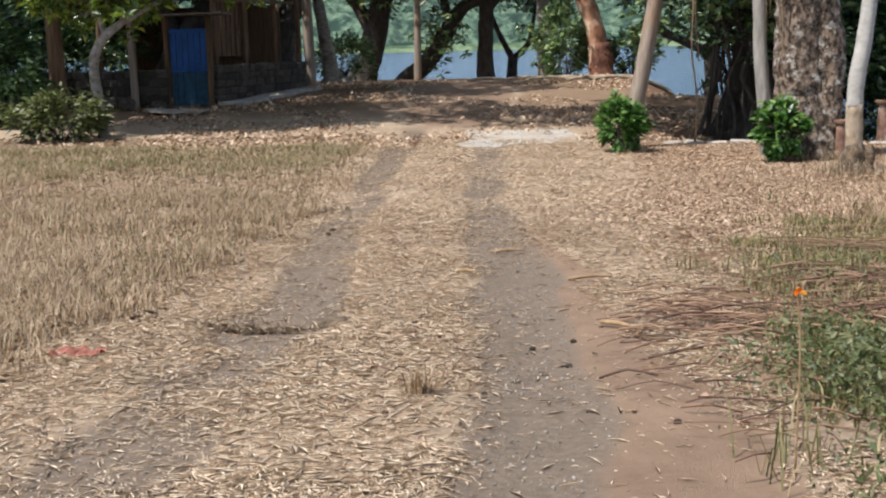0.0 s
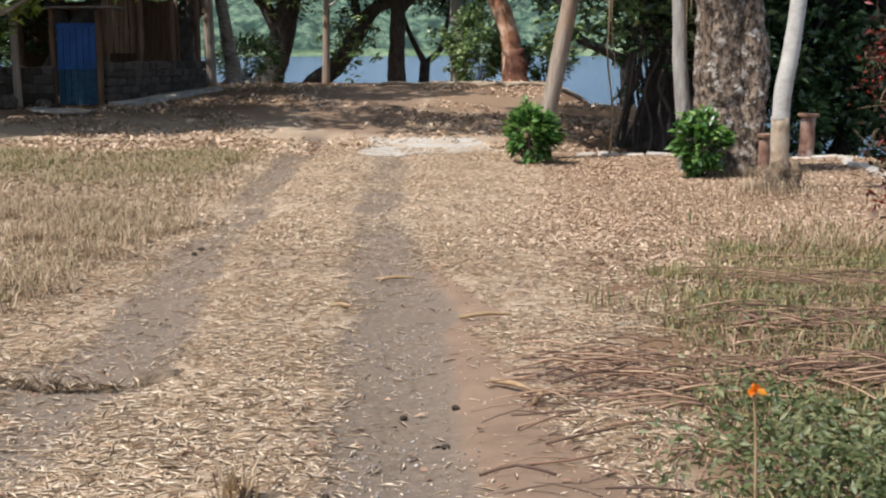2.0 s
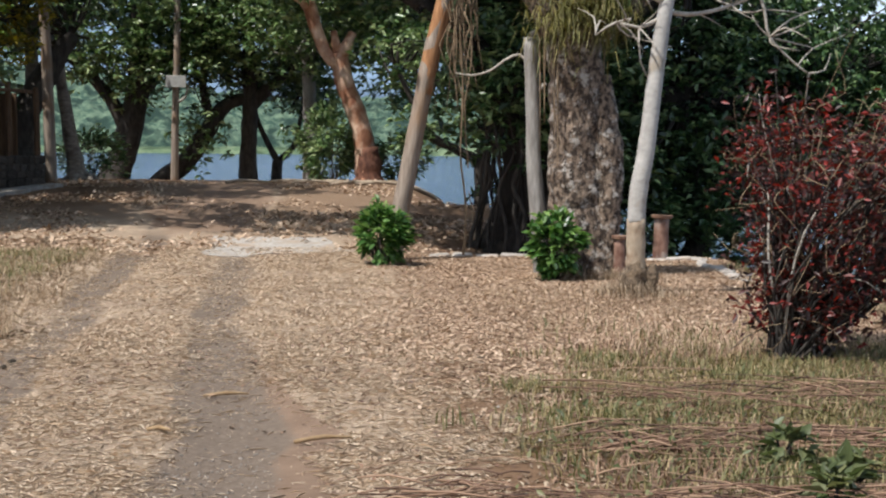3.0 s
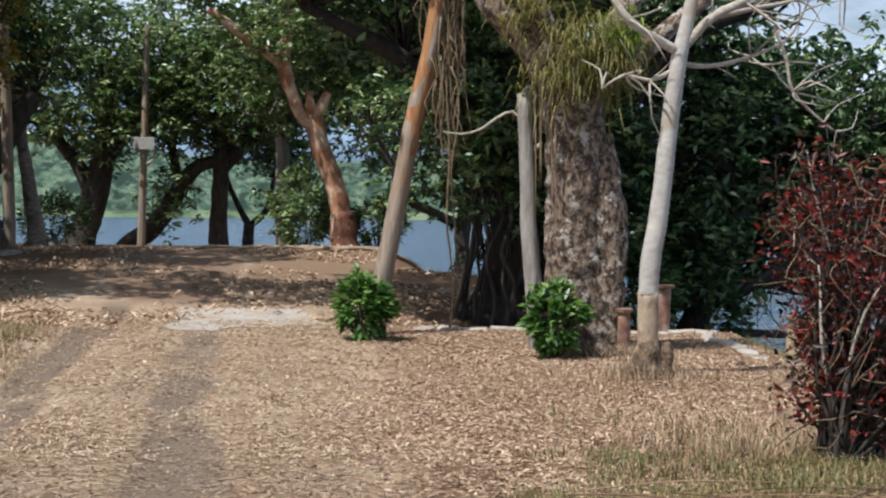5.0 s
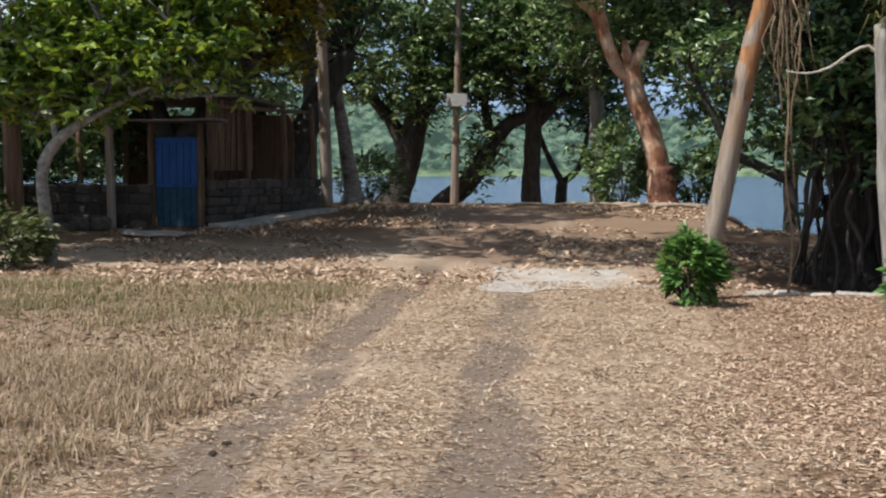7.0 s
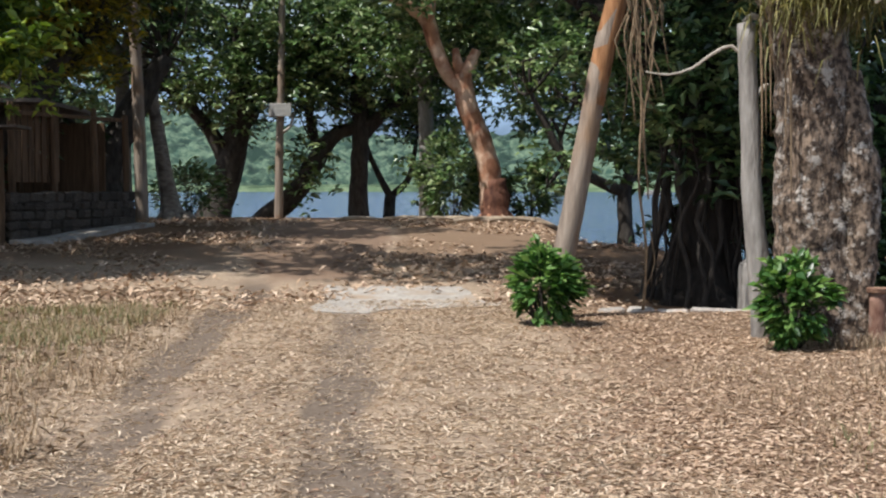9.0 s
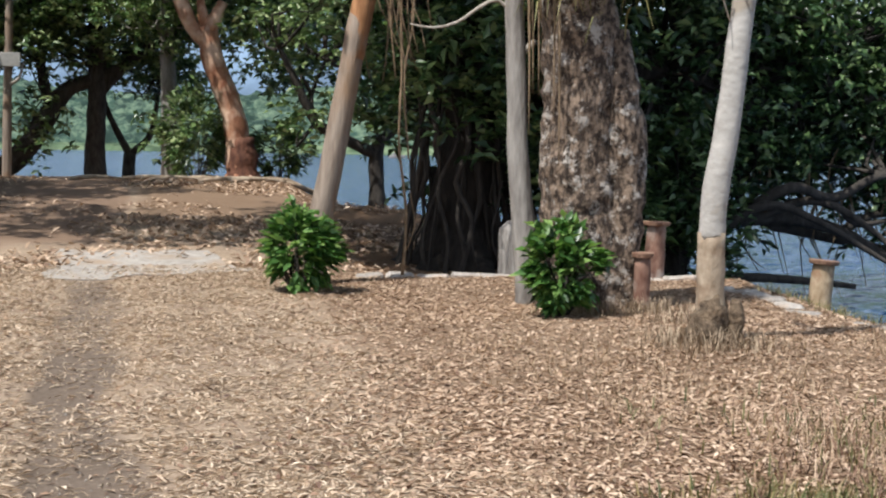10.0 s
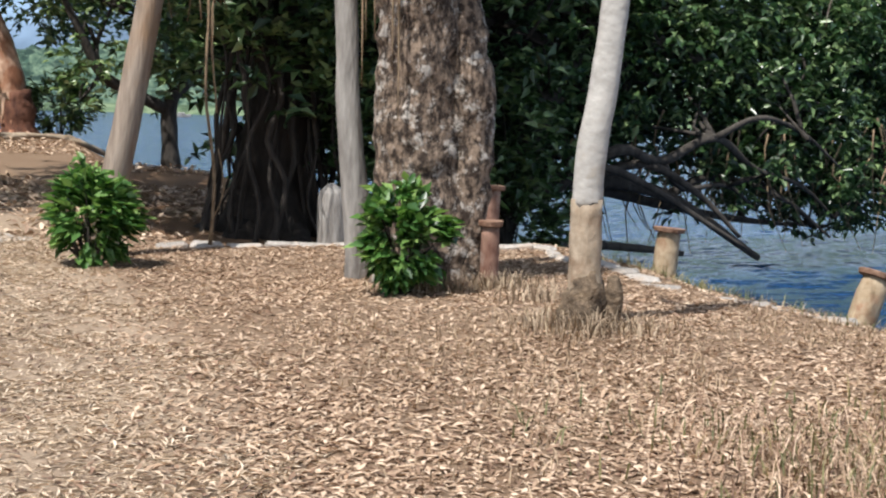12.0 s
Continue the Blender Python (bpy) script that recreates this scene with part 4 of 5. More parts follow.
# tree that leans out over the water
lean = tree("water_tree", [(7.2, 23.6, -0.6), (7.6, 23.6, 0.2), (8.6, 23.8, 0.55), (10.2, 24.0, 0.35), (11.9, 24.0, -0.6)], [0.34, 0.19, 0.13, 0.095, 0.05],
            [([(7.6, 23.6, 0.2), (8.2, 24, 1.5), (9.6, 24.6, 2.8), (12.0, 25.2, 3.6), (14.5, 26, 3.4)], [0.26, 0.2, 0.17, 0.12, 0.05]),
             ([(8.6, 23.8, 0.5), (9.6, 23.6, 0.8), (10.4, 23.4, 0.4), (11.0, 23.2, -0.2)], [0.08, 0.065, 0.05, 0.03]),
             ([(9.0, 24, 0.45), (10.6, 24.6, 0.15), (12.2, 24.8, -0.1), (13.6, 25, -0.2)], [0.09, 0.07, 0.05, 0.025]),
             ([(10.2, 24, 0.3), (11.2, 24.3, 0.6), (12.4, 24.2, 0.3), (13.2, 24, -0.3)], [0.08, 0.06, 0.04, 0.02]),
             ([(8.4, 23.7, 0.55), (9.1, 23.4, 1.0), (9.9, 23.6, 0.85), (10.7, 23.5, 1.2), (11.6, 23.8, 0.75), (12.6, 24.0, 0.5), (13.4, 24.2, 0.0)], [0.1, 0.08, 0.07, 0.06, 0.05, 0.035, 0.02]),
             ([(9.9, 23.6, 0.85), (10.4, 23.8, 0.45), (11.2, 23.9, 0.5), (11.9, 24.1, 0.1)], [0.055, 0.045, 0.035, 0.02]),
             ([(10.7, 23.5, 1.2), (11.3, 23.3, 1.5), (12.2, 23.5, 1.3), (13.0, 23.6, 0.8)], [0.05, 0.04, 0.03, 0.015]),
             ([(8.0, 23.6, 0.3), (8.7, 23.3, 0.75), (9.5, 23.2, 0.5), (10.3, 23.1, 0.05), (11.0, 23.0, -0.35)], [0.08, 0.065, 0.05, 0.04, 0.02]),
             ([(9.6, 24.6, 2.8), (11.4, 24.6, 2.2), (13.2, 25.0, 1.5), (15.0, 25.2, 0.6)], [0.15, 0.12, 0.08, 0.03]),
             ([(8.0, 23.6, -0.3), (9.2, 23.5, -0.35), (10.2, 23.4, -0.45)], [0.08, 0.06, 0.04])],
            [(9.8, 25.2, 2.2, 2.2, 1.4, 1.5), (12.0, 25.4, 1.9, 1.9, 1.5, 1.5), (10.3, 25.5, 3.8, 2.1, 1.6, 1.0), (8.2, 25.2, 1.4, 1.2, 1.1, 1.2), (13.4, 25.6, 1.2, 1.1, 1.0, 1.0), (13.6, 25.4, 2.4, 1.5, 1.3, 1.1), (15.4, 26.2, 3.0, 1.7, 1.2, 1.6), (8.6, 24.8, 3.6, 1.5, 1.2, 1.0), (13.9, 25.0, 0.55, 1.2, 0.9, 0.65), (15.4, 25.4, 0.7, 1.3, 0.9, 0.8), (16.6, 26.2, 1.8, 1.5, 1.1, 1.4), (12.4, 26.0, 3.4, 2.2, 1.2, 0.9), (15.6, 26.6, 3.6, 2.0, 1.2, 0.9), (11.6, 24.4, 0.75, 0.9, 0.5, 0.35)],
            860, 55, 0.19, BARK_DARK, LEAF_FIG, "dark tree leaning out over the lake with drooping limbs", spread=0.34, droop=0.35, floor=0.05)
hang_t = []
for k in range(110):
    x, y, z = rng.uniform(8.6, 15.6), rng.uniform(24, 25.4), rng.uniform(0.5, 1.6)
    hang_t.append(([(x, y, z), (x + rng.uniform(-.2, .2), y, z - 0.5), (x + rng.uniform(-.4, .5), y, z - rng.uniform(0.7, 1.5))], [0.02, 0.014, 0.005]))
tubes("drooping_twig", hang_t, VINE, lean, origin=(7.2, 23.6, -0.6), sides=4, step=0.3)

shrub("bank_shrub", 6.1, 22.6, 1.2, 0.75, 1500, 0.17, LEAF_FIG, "dark shady shrub on the bank under the fig", group="bank shrubs")
shrub("bank_shrub", 7.3, 23.0, 1.3, 0.8, 1500, 0.17, LEAF_FIG, "dark shady shrub on the bank under the fig", group="bank shrubs")

# ---- gumbo-red tree on the crest ----
red = tree("red_bark_tree", [(1.93, 36.3, 0.55), (1.86, 36.3, 1.2), (1.74, 36.3, 2.0), (1.5, 36.3, 2.75), (1.22, 36.3, 3.5), (1.1, 36.3, 4.2)], [0.38, 0.31, 0.29, 0.27, 0.25, 0.22],
           [([(1.1, 36.3, 4.1), (1.3, 36.2, 4.4), (1.45, 36.2, 4.75)], [0.2, 0.16, 0.12]),
            ([(1.15, 36.3, 3.8), (0.75, 36.3, 4.2), (0.45, 36.3, 4.9), (0.25, 36.2, 5.5), (-0.4, 36.2, 5.95), (-1.6, 36.0, 6.8)], [0.17, 0.17, 0.17, 0.19, 0.16, 0.1]),
            ([(0.25, 36.2, 5.4), (0.4, 36.2, 6.4), (0.7, 36.2, 7.6)], [0.2, 0.16, 0.1]),
            ([(1.1, 36.3, 4.1), (1.0, 36.3, 4.5), (0.95, 36.3, 4.8)], [0.17, 0.12, 0.09])],
           [(2.4, 37.4, 5.6, 1.6, 0.9, 1.5), (0.6, 37.3, 6.2, 1.8, 0.9, 1.3), (2.9, 37.3, 3.9, 0.8, 0.6, 0.8), (-0.6, 37.0, 7.6, 2.6, 1.2, 1.3), (3.0, 36.6, 7.4, 2.4, 1.2, 1.3), (0.2, 35.5, 6.4, 1.3, 0.5, 0.8), (1.9, 37.0, 4.7, 0.9, 0.5, 0.8)], 320, 46, 0.21, BARK_RED, LEAF_FAR, "tree with peeling orange-red bark and broken limbs", twigs=False, roots=8, rough=0.14)
tube("trunk_foot", [(0.03, -0.02, -0.1), (-0.02, -0.02, 0.5), (-0.1, -0.02, 1.1)], [0.44, 0.355, 0.325], BARK_REDDARK, red, "dark cracked bark at the foot", sides=14, rough=0.2)
rootl = []
for k in range(34):
    x, y = 1.9 + rng.normal() * 1.4, 35.2 + rng.normal() * 0.7
    a = rng.uniform(-0.5, 0.5)
    l = rng.uniform(0.5, 1.6)
    p = [(x + math.cos(a) * l * s, y + math.sin(a) * l * s, hz(x + math.cos(a) * l * s, y + math.sin(a) * l * s) + (0.03 + 0.05 * math.sin(s * 3.1))) for s in (0, .35, .7, 1)]
    rootl.append((p, [0.05, 0.06, 0.045, 0.02]))
tubes("surface_root", rootl[:22], BARK_TAN, red, "pale roots over the crest", origin=(1.93, 36.3, 0.55), sides=6, step=0.3)
shrub("shore_shrub", 0.9, 36.9, 2.1, 0.9, 2400, 0.19, LEAF_FAR, "leafy green shrub beside the red-barked tree", group="shore shrubs")
shrub("shore_shrub", 2.8, 37.0, 1.4, 0.75, 1500, 0.19, LEAF_FAR, "leafy green shrub beside the red-barked tree", group="shore shrubs")

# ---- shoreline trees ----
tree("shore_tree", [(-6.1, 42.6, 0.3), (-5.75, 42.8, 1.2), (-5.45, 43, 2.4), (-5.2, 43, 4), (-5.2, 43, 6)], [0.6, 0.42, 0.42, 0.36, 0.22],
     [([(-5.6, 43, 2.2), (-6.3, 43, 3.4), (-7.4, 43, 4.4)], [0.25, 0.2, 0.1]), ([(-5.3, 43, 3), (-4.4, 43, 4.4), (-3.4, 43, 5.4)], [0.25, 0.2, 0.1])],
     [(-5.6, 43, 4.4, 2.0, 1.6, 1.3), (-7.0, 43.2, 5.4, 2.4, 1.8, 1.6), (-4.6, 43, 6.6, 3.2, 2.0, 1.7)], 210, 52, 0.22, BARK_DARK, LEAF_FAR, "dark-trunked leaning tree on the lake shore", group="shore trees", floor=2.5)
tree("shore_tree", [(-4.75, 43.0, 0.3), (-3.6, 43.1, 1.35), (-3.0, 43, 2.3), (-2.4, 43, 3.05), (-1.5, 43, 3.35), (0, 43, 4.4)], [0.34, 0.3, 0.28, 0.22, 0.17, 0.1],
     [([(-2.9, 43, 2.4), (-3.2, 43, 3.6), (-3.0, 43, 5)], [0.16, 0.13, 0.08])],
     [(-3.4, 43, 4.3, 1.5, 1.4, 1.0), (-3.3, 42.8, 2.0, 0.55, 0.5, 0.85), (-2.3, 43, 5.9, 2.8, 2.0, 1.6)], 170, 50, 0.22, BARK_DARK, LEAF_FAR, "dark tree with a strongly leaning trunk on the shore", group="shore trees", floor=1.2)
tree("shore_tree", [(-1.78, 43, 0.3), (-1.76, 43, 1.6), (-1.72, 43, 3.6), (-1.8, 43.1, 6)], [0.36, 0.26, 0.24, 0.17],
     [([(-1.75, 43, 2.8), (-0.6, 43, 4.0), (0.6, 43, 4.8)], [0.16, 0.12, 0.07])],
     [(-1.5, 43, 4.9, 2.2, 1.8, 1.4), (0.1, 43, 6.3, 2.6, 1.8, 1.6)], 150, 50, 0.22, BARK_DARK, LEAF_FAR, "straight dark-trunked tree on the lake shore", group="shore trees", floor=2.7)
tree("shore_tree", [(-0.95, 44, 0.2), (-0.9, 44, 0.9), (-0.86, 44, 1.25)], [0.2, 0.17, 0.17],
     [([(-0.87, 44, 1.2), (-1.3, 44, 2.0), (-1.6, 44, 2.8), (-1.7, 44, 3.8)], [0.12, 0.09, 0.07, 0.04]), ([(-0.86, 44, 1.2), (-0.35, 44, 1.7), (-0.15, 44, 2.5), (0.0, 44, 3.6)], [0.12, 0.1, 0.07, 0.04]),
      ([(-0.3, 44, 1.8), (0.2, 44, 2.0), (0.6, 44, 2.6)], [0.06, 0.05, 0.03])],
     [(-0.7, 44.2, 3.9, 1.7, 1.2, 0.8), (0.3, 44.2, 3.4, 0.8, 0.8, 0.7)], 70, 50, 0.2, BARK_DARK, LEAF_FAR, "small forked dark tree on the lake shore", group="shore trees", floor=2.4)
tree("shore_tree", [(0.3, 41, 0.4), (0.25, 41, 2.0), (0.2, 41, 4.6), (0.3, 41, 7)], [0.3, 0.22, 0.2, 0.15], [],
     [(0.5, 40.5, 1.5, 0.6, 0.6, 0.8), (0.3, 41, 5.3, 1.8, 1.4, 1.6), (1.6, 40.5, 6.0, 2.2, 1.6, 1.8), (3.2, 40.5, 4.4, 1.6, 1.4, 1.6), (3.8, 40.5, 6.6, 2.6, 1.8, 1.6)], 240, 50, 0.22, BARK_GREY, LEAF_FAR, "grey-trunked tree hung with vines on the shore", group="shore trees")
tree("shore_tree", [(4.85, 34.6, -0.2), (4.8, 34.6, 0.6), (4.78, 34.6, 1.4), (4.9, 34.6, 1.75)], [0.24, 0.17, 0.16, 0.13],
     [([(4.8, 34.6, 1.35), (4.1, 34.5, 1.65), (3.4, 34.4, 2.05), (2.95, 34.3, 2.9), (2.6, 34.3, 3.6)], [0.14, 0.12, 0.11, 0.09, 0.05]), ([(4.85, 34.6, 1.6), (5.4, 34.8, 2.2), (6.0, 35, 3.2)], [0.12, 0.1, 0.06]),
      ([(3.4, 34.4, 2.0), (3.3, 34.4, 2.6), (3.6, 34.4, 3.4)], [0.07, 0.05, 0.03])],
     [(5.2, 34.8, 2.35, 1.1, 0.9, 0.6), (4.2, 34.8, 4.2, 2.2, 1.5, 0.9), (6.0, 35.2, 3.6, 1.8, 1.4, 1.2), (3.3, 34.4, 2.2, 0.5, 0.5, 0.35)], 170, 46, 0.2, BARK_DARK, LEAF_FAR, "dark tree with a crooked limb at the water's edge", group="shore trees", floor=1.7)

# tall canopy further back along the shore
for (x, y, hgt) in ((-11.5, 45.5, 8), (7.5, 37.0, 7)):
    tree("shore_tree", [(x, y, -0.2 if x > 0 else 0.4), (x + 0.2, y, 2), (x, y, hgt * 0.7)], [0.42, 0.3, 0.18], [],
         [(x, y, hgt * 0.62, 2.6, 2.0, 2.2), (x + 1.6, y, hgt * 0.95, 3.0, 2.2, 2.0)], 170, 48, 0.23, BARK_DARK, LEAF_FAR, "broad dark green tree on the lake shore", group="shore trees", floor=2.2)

# ---- lamp post with a small board ----
lz = hz(-3.94, 41.5)
lamp = thing("sign_post", (-3.94, 41.5, lz), "tall weathered pole carrying a small blank board", "post")
tube("shaft", [(0, 0, -0.2), (0.04, 0, 2), (0.1, 0, 4), (0.14, 0, 6.5)], [0.13, 0.115, 0.105, 0.09], WOOD_POST, lamp, sides=10, rough=0.04)
part("board", box(0.62, 0.06, 0.36, (0.08, -0.14, 3.64 - lz), 0.01), SIGNBOARD, lamp, "small pale board")
tube("bracket", [(0.12, -0.05, 2.4), (0.34, -0.05, 2.55), (0.45, -0.05, 2.95)], [0.05, 0.045, 0.03], TWIG, lamp, sides=6)

# ---- poles and pollarded palms beside the hut ----
pz = hz(-6.06, 34)
lp = thing("timber_pole", (-6.06, 34, pz), "tall bare weathered timber pole", "pole")
tube("shaft", [(0, 0, -0.2), (-0.06, 0, 2.3), (-0.16, 0, 5), (-0.24, 0, 7.5)], [0.15, 0.135, 0.12, 0.1], WOOD_POST, lp, sides=12, rough=0.04)
for pts, rr, lab in (([(-6.98, 36, 0.55), (-6.98, 36, 1.0), (-6.95, 36, 2.6), (-6.98, 36, 4.7)], [0.42, 0.2, 0.18, 0.15], "grey cut trunk with flared roots behind the timber pole"),
                     ([(-5.72, 36, 0.5), (-5.86, 36, 1.1), (-6.06, 36, 2.4), (-6.26, 36, 3.6), (-6.3, 36, 4.3)], [0.46, 0.2, 0.17, 0.15, 0.14], "leaning grey cut trunk with flared roots")):
    ct = thing("cut_trunk", pts[0], lab, "tree", "cut trunks")
    tube("trunk", pts, rr, BARK_CUT, ct, origin=pts[0], sides=14, rough=0.14, lobes=0.25)
    e = np.array(pts[-1]) - np.array(pts[0])
    for dx in (-0.22, 0.16):
        tube("limb", [e - np.array([0, 0, .15]), e + np.array([dx * .7, 0, .15]), e + np.array([dx, 0, .55])], [0.12, 0.1, 0.06], BARK_GREY, ct, sides=8)
    for k in range(6):
        a = k * 1.05 + 0.3
        tube("root", [(math.cos(a) * .25, math.sin(a) * .25, .35), (math.cos(a) * .55, math.sin(a) * .55, .08), (math.cos(a) * .95, math.sin(a) * .95, -.05)], [0.12, 0.09, 0.04], BARK_CUT, ct, sides=7)

# ---- walled yard with the blue gate ----


def rough_wall(name, a, b, h, label):
    a, b = np.array(a, float), np.array(b, float)
    d = b - a
    L = np.linalg.norm(d)
    ang = math.atan2(d[1], d[0])
    z = min(hz(*a), hz(*b), hz(*((a + b) / 2))) - 0.1
    w = thing(name, (a[0], a[1], z), label, "wall", kind="structure")
    w.rotation_euler = (0, 0, ang)
    part("core", box(L, 0.22, h - 0.03, (L / 2, 0, (h - 0.03) / 2), 0.02), MORTAR, w)
    row, zz = 0, 0.02
    while zz < h - 0.05:
        hh = random.uniform(0.14, 0.21)
        x = -random.uniform(0, 0.15)
        while x < L - 0.05:
            ll = random.uniform(0.2, 0.42)
            o = hang("stone", wall_meshes[random.randrange(5)], w)
            o.location = (min(max(x + ll / 2, ll * .45), L - ll * .4), random.uniform(-0.02, 0.01) - 0.02, zz + hh / 2)
            o.scale = (ll * 0.95, 0.26, hh * random.uniform(0.8, 1.05))
            o.rotation_euler = (0, random.uniform(-0.16, 0.16), random.uniform(-0.08, 0.08))
            x += ll
        zz += hh
    return w


wall_meshes = []
for k in range(5):
    bm = box(1, 1, 1, bevel=0.1, wob=0.07, seed=20 + k)
    me = bpy.data.meshes.new("stone")
    bm.to_mesh(me)
    bm.free()
    me.materials.append(WALLSTONE)
    wall_meshes.append(me)
rough_wall("wall_yard_front", (-13.2, 28.9), (-8.45, 28.75), 0.98, "low dark rough stone wall of the yard")
rough_wall("wall_yard_side", (-7.42, 28.9), (-6.1, 32.9), 0.92, "low dark rough stone wall beside the blue gate")

gz = hz(-7.95, 28.8)
gate = thing("door_gate", (-7.95, 28.8, gz), "closed blue painted gate with timber posts, darker below", "gate", kind="structure")
for k in range(6):
    part("plank", box(0.138, 0.035, 0.98, (-0.36 + k * 0.145, 0.004 * (k % 2), 1.32), 0.006), BLUE, gate)
    # lower planks take the darker, duller blue
    part("plank", box(0.138, 0.035, 0.80, (-0.36 + k * 0.145, 0.004 * (k % 2), 0.42), 0.006), BLUE_DARK, gate)
part("rail", box(0.88, 0.03, 0.07, (0, -0.035, 0.84), 0.006), BLUE, gate)
part("rail", box(0.88, 0.03, 0.07, (0, -0.035, 1.74), 0.006), BLUE, gate)
for x in (-0.52, 0.5):
    tube("post", [(x, -0.03, -0.2), (x + 0.01, -0.03, 1.0), (x, -0.03, 2.1)], [0.075, 0.07, 0.065], WOOD_BROWN, gate, sides=10, rough=0.06)
part("canopy", box(1.75, 0.75, 0.035, (0.1, -0.1, 2.13), 0.006, 0.02), TIN, gate, "old tin sheet over the gate")

shed = thing("shed", (-7.6, 32.2, hz(-7.6, 32.2)), "dark open timber shed behind the wall", "shed")
for (x, y, h) in ((-0.05, -2.2, 2.5), (0.45, -1.2, 2.5), (0.95, 0.0, 2.5), (1.42, 0.75, 2.4), (-3.0, 0.6, 2.4), (-1.2, 1.8, 2.5), (-3.0, -2.0, 2.4)):
    tube("post", [(x, y, -0.25), (x + 0.02, y, 1.2), (x, y, h)], [0.075, 0.07, 0.065], WOOD_BROWN, shed, sides=8, rough=0.08)
part("roof", box(3.9, 4.0, 0.05, (-1.5, 0.0, 2.52), 0.01, 0.05), TIN, shed, "low tin roof")
part("back_wall", box(4.2, 0.08, 2.3, (-1.4, 1.9, 1.15), 0.01), WOOD_BROWN, shed)
for k in range(7):
    part("plank", box(0.13, 0.03, 1.5, (0.02 + k * 0.075, -2.0 + k * 0.165, 1.72), 0.006, 0.01, 66, k), WOOD_BROWN, shed)
part("rail", box(3.4, 0.05, 0.08, (0.72, -0.72, 2.3), 0.006, 0, 66), WOOD_BROWN, shed)

for (x, y, h, r, lab, m_) in ((-9.15, 28.4, 2.6, 0.085, "grey timber post before the stone wall", WOOD_POST), (-10.1, 26.2, 2.9, 0.17, "stout brown timber post under the leaves", WOOD_BROWN)):
    p = thing("timber_post", (x, y, hz(x, y)), lab, "post", "yard posts")
    tube("shaft", [(0, 0, -0.2), (-0.03, 0, h * 0.5), (-0.06, 0, h)], [r * 1.1, r, r * 0.95], m_, p, sides=12, rough=0.06)

sl = thing("grey_sheet", (-7.9, 27.0, hz(-7.9, 27.0)), "grey flat sheet lying on the ground by the gate", "sheet")
part("sheet", local(outline_slab([(-8.7, 27.6), (-8.1, 26.65), (-7.15, 26.45), (-7.0, 27.1)], 0.04, 9, 0.10), (-7.9, 27.0, hz(-7.9, 27.0))), SHEET, sl)
sl = thing("path_slab", (-6.6, 31, hz(-6.6, 31)), "long pale concrete path slab along the wall", "slab")
part("slab", local(outline_slab([(-7.35, 28.75), (-6.75, 28.75), (-5.5, 32.9), (-6.0, 33.0)], 0.1, 12, 0.09), (-6.6, 31, hz(-6.6, 31))), SHEET, sl)
for k in range(9):
    x, y = -9.6 + rng.uniform(-0.6, 1.0), 28.1 + rng.uniform(-0.3, 0.4)
    rk = thing("rock", (x, y, hz(x, y)), "dark rough rock lying by the wall", "rock", "rocks by the wall")
    s = rng.uniform(0.2, 0.42)
    part("stone", box(s * 1.3, s, s * 0.8, (0, 0, s * 0.3), s * 0.2, s * 0.15, rng.uniform(0, 180), k), WALLSTONE, rk)

# mottled sapling and leafy trees over the yard
tree("mottled_tree", [(-8.15, 23.4, 0.05), (-8.2, 23.4, 0.7), (-8.27, 23.4, 1.5), (-8.05, 23.4, 2.0), (-7.6, 23.4, 2.35), (-7.2, 23.6, 3.0)], [0.12, 0.1, 0.095, 0.09, 0.07, 0.04],
     [([(-8.0, 23.4, 2.0), (-8.3, 23.6, 2.8), (-9.0, 23.8, 3.6)], [0.06, 0.05, 0.03]), ([(-7.6, 23.4, 2.3), (-6.8, 23.5, 2.75), (-6.1, 23.6, 3.1)], [0.05, 0.04, 0.02])],
     [(-7.0, 23.9, 3.35, 1.5, 1.0, 0.6), (-8.6, 24.0, 3.2, 1.3, 1.0, 0.6), (-7.2, 24.1, 4.2, 2.0, 1.2, 0.7), (-6.1, 23.9, 3.6, 0.9, 0.7, 0.5), (-8.0, 23.8, 2.75, 1.0, 0.8, 0.35)], 260, 42, 0.2, BARK_ROOTPALE, LEAF_YELLOW, "young tree with mottled bark and yellow-green leaves", spread=0.26, droop=0.05, floor=2.2)
tree("golden_tree", [(-9.5, 31.5, 0.4), (-8.9, 31.5, 1.8), (-7.6, 31.6, 3.4), (-6.5, 31.6, 4.6)], [0.45, 0.36, 0.28, 0.16],
     [([(-8.9, 31.5, 1.8), (-9.6, 31.5, 3.6), (-10.2, 31.5, 5)], [0.25, 0.18, 0.1])],
     [(-6.6, 31.2, 4.8, 1.15, 1.0, 1.2), (-7.7, 31.2, 5.4, 1.6, 1.2, 1.4), (-6.8, 31.2, 6.6, 1.8, 1.3, 1.2)], 240, 46, 0.17, BARK_DARK, LEAF_GOLD, "tree with golden-green leaves over the yard", spread=0.28, floor=3.3)
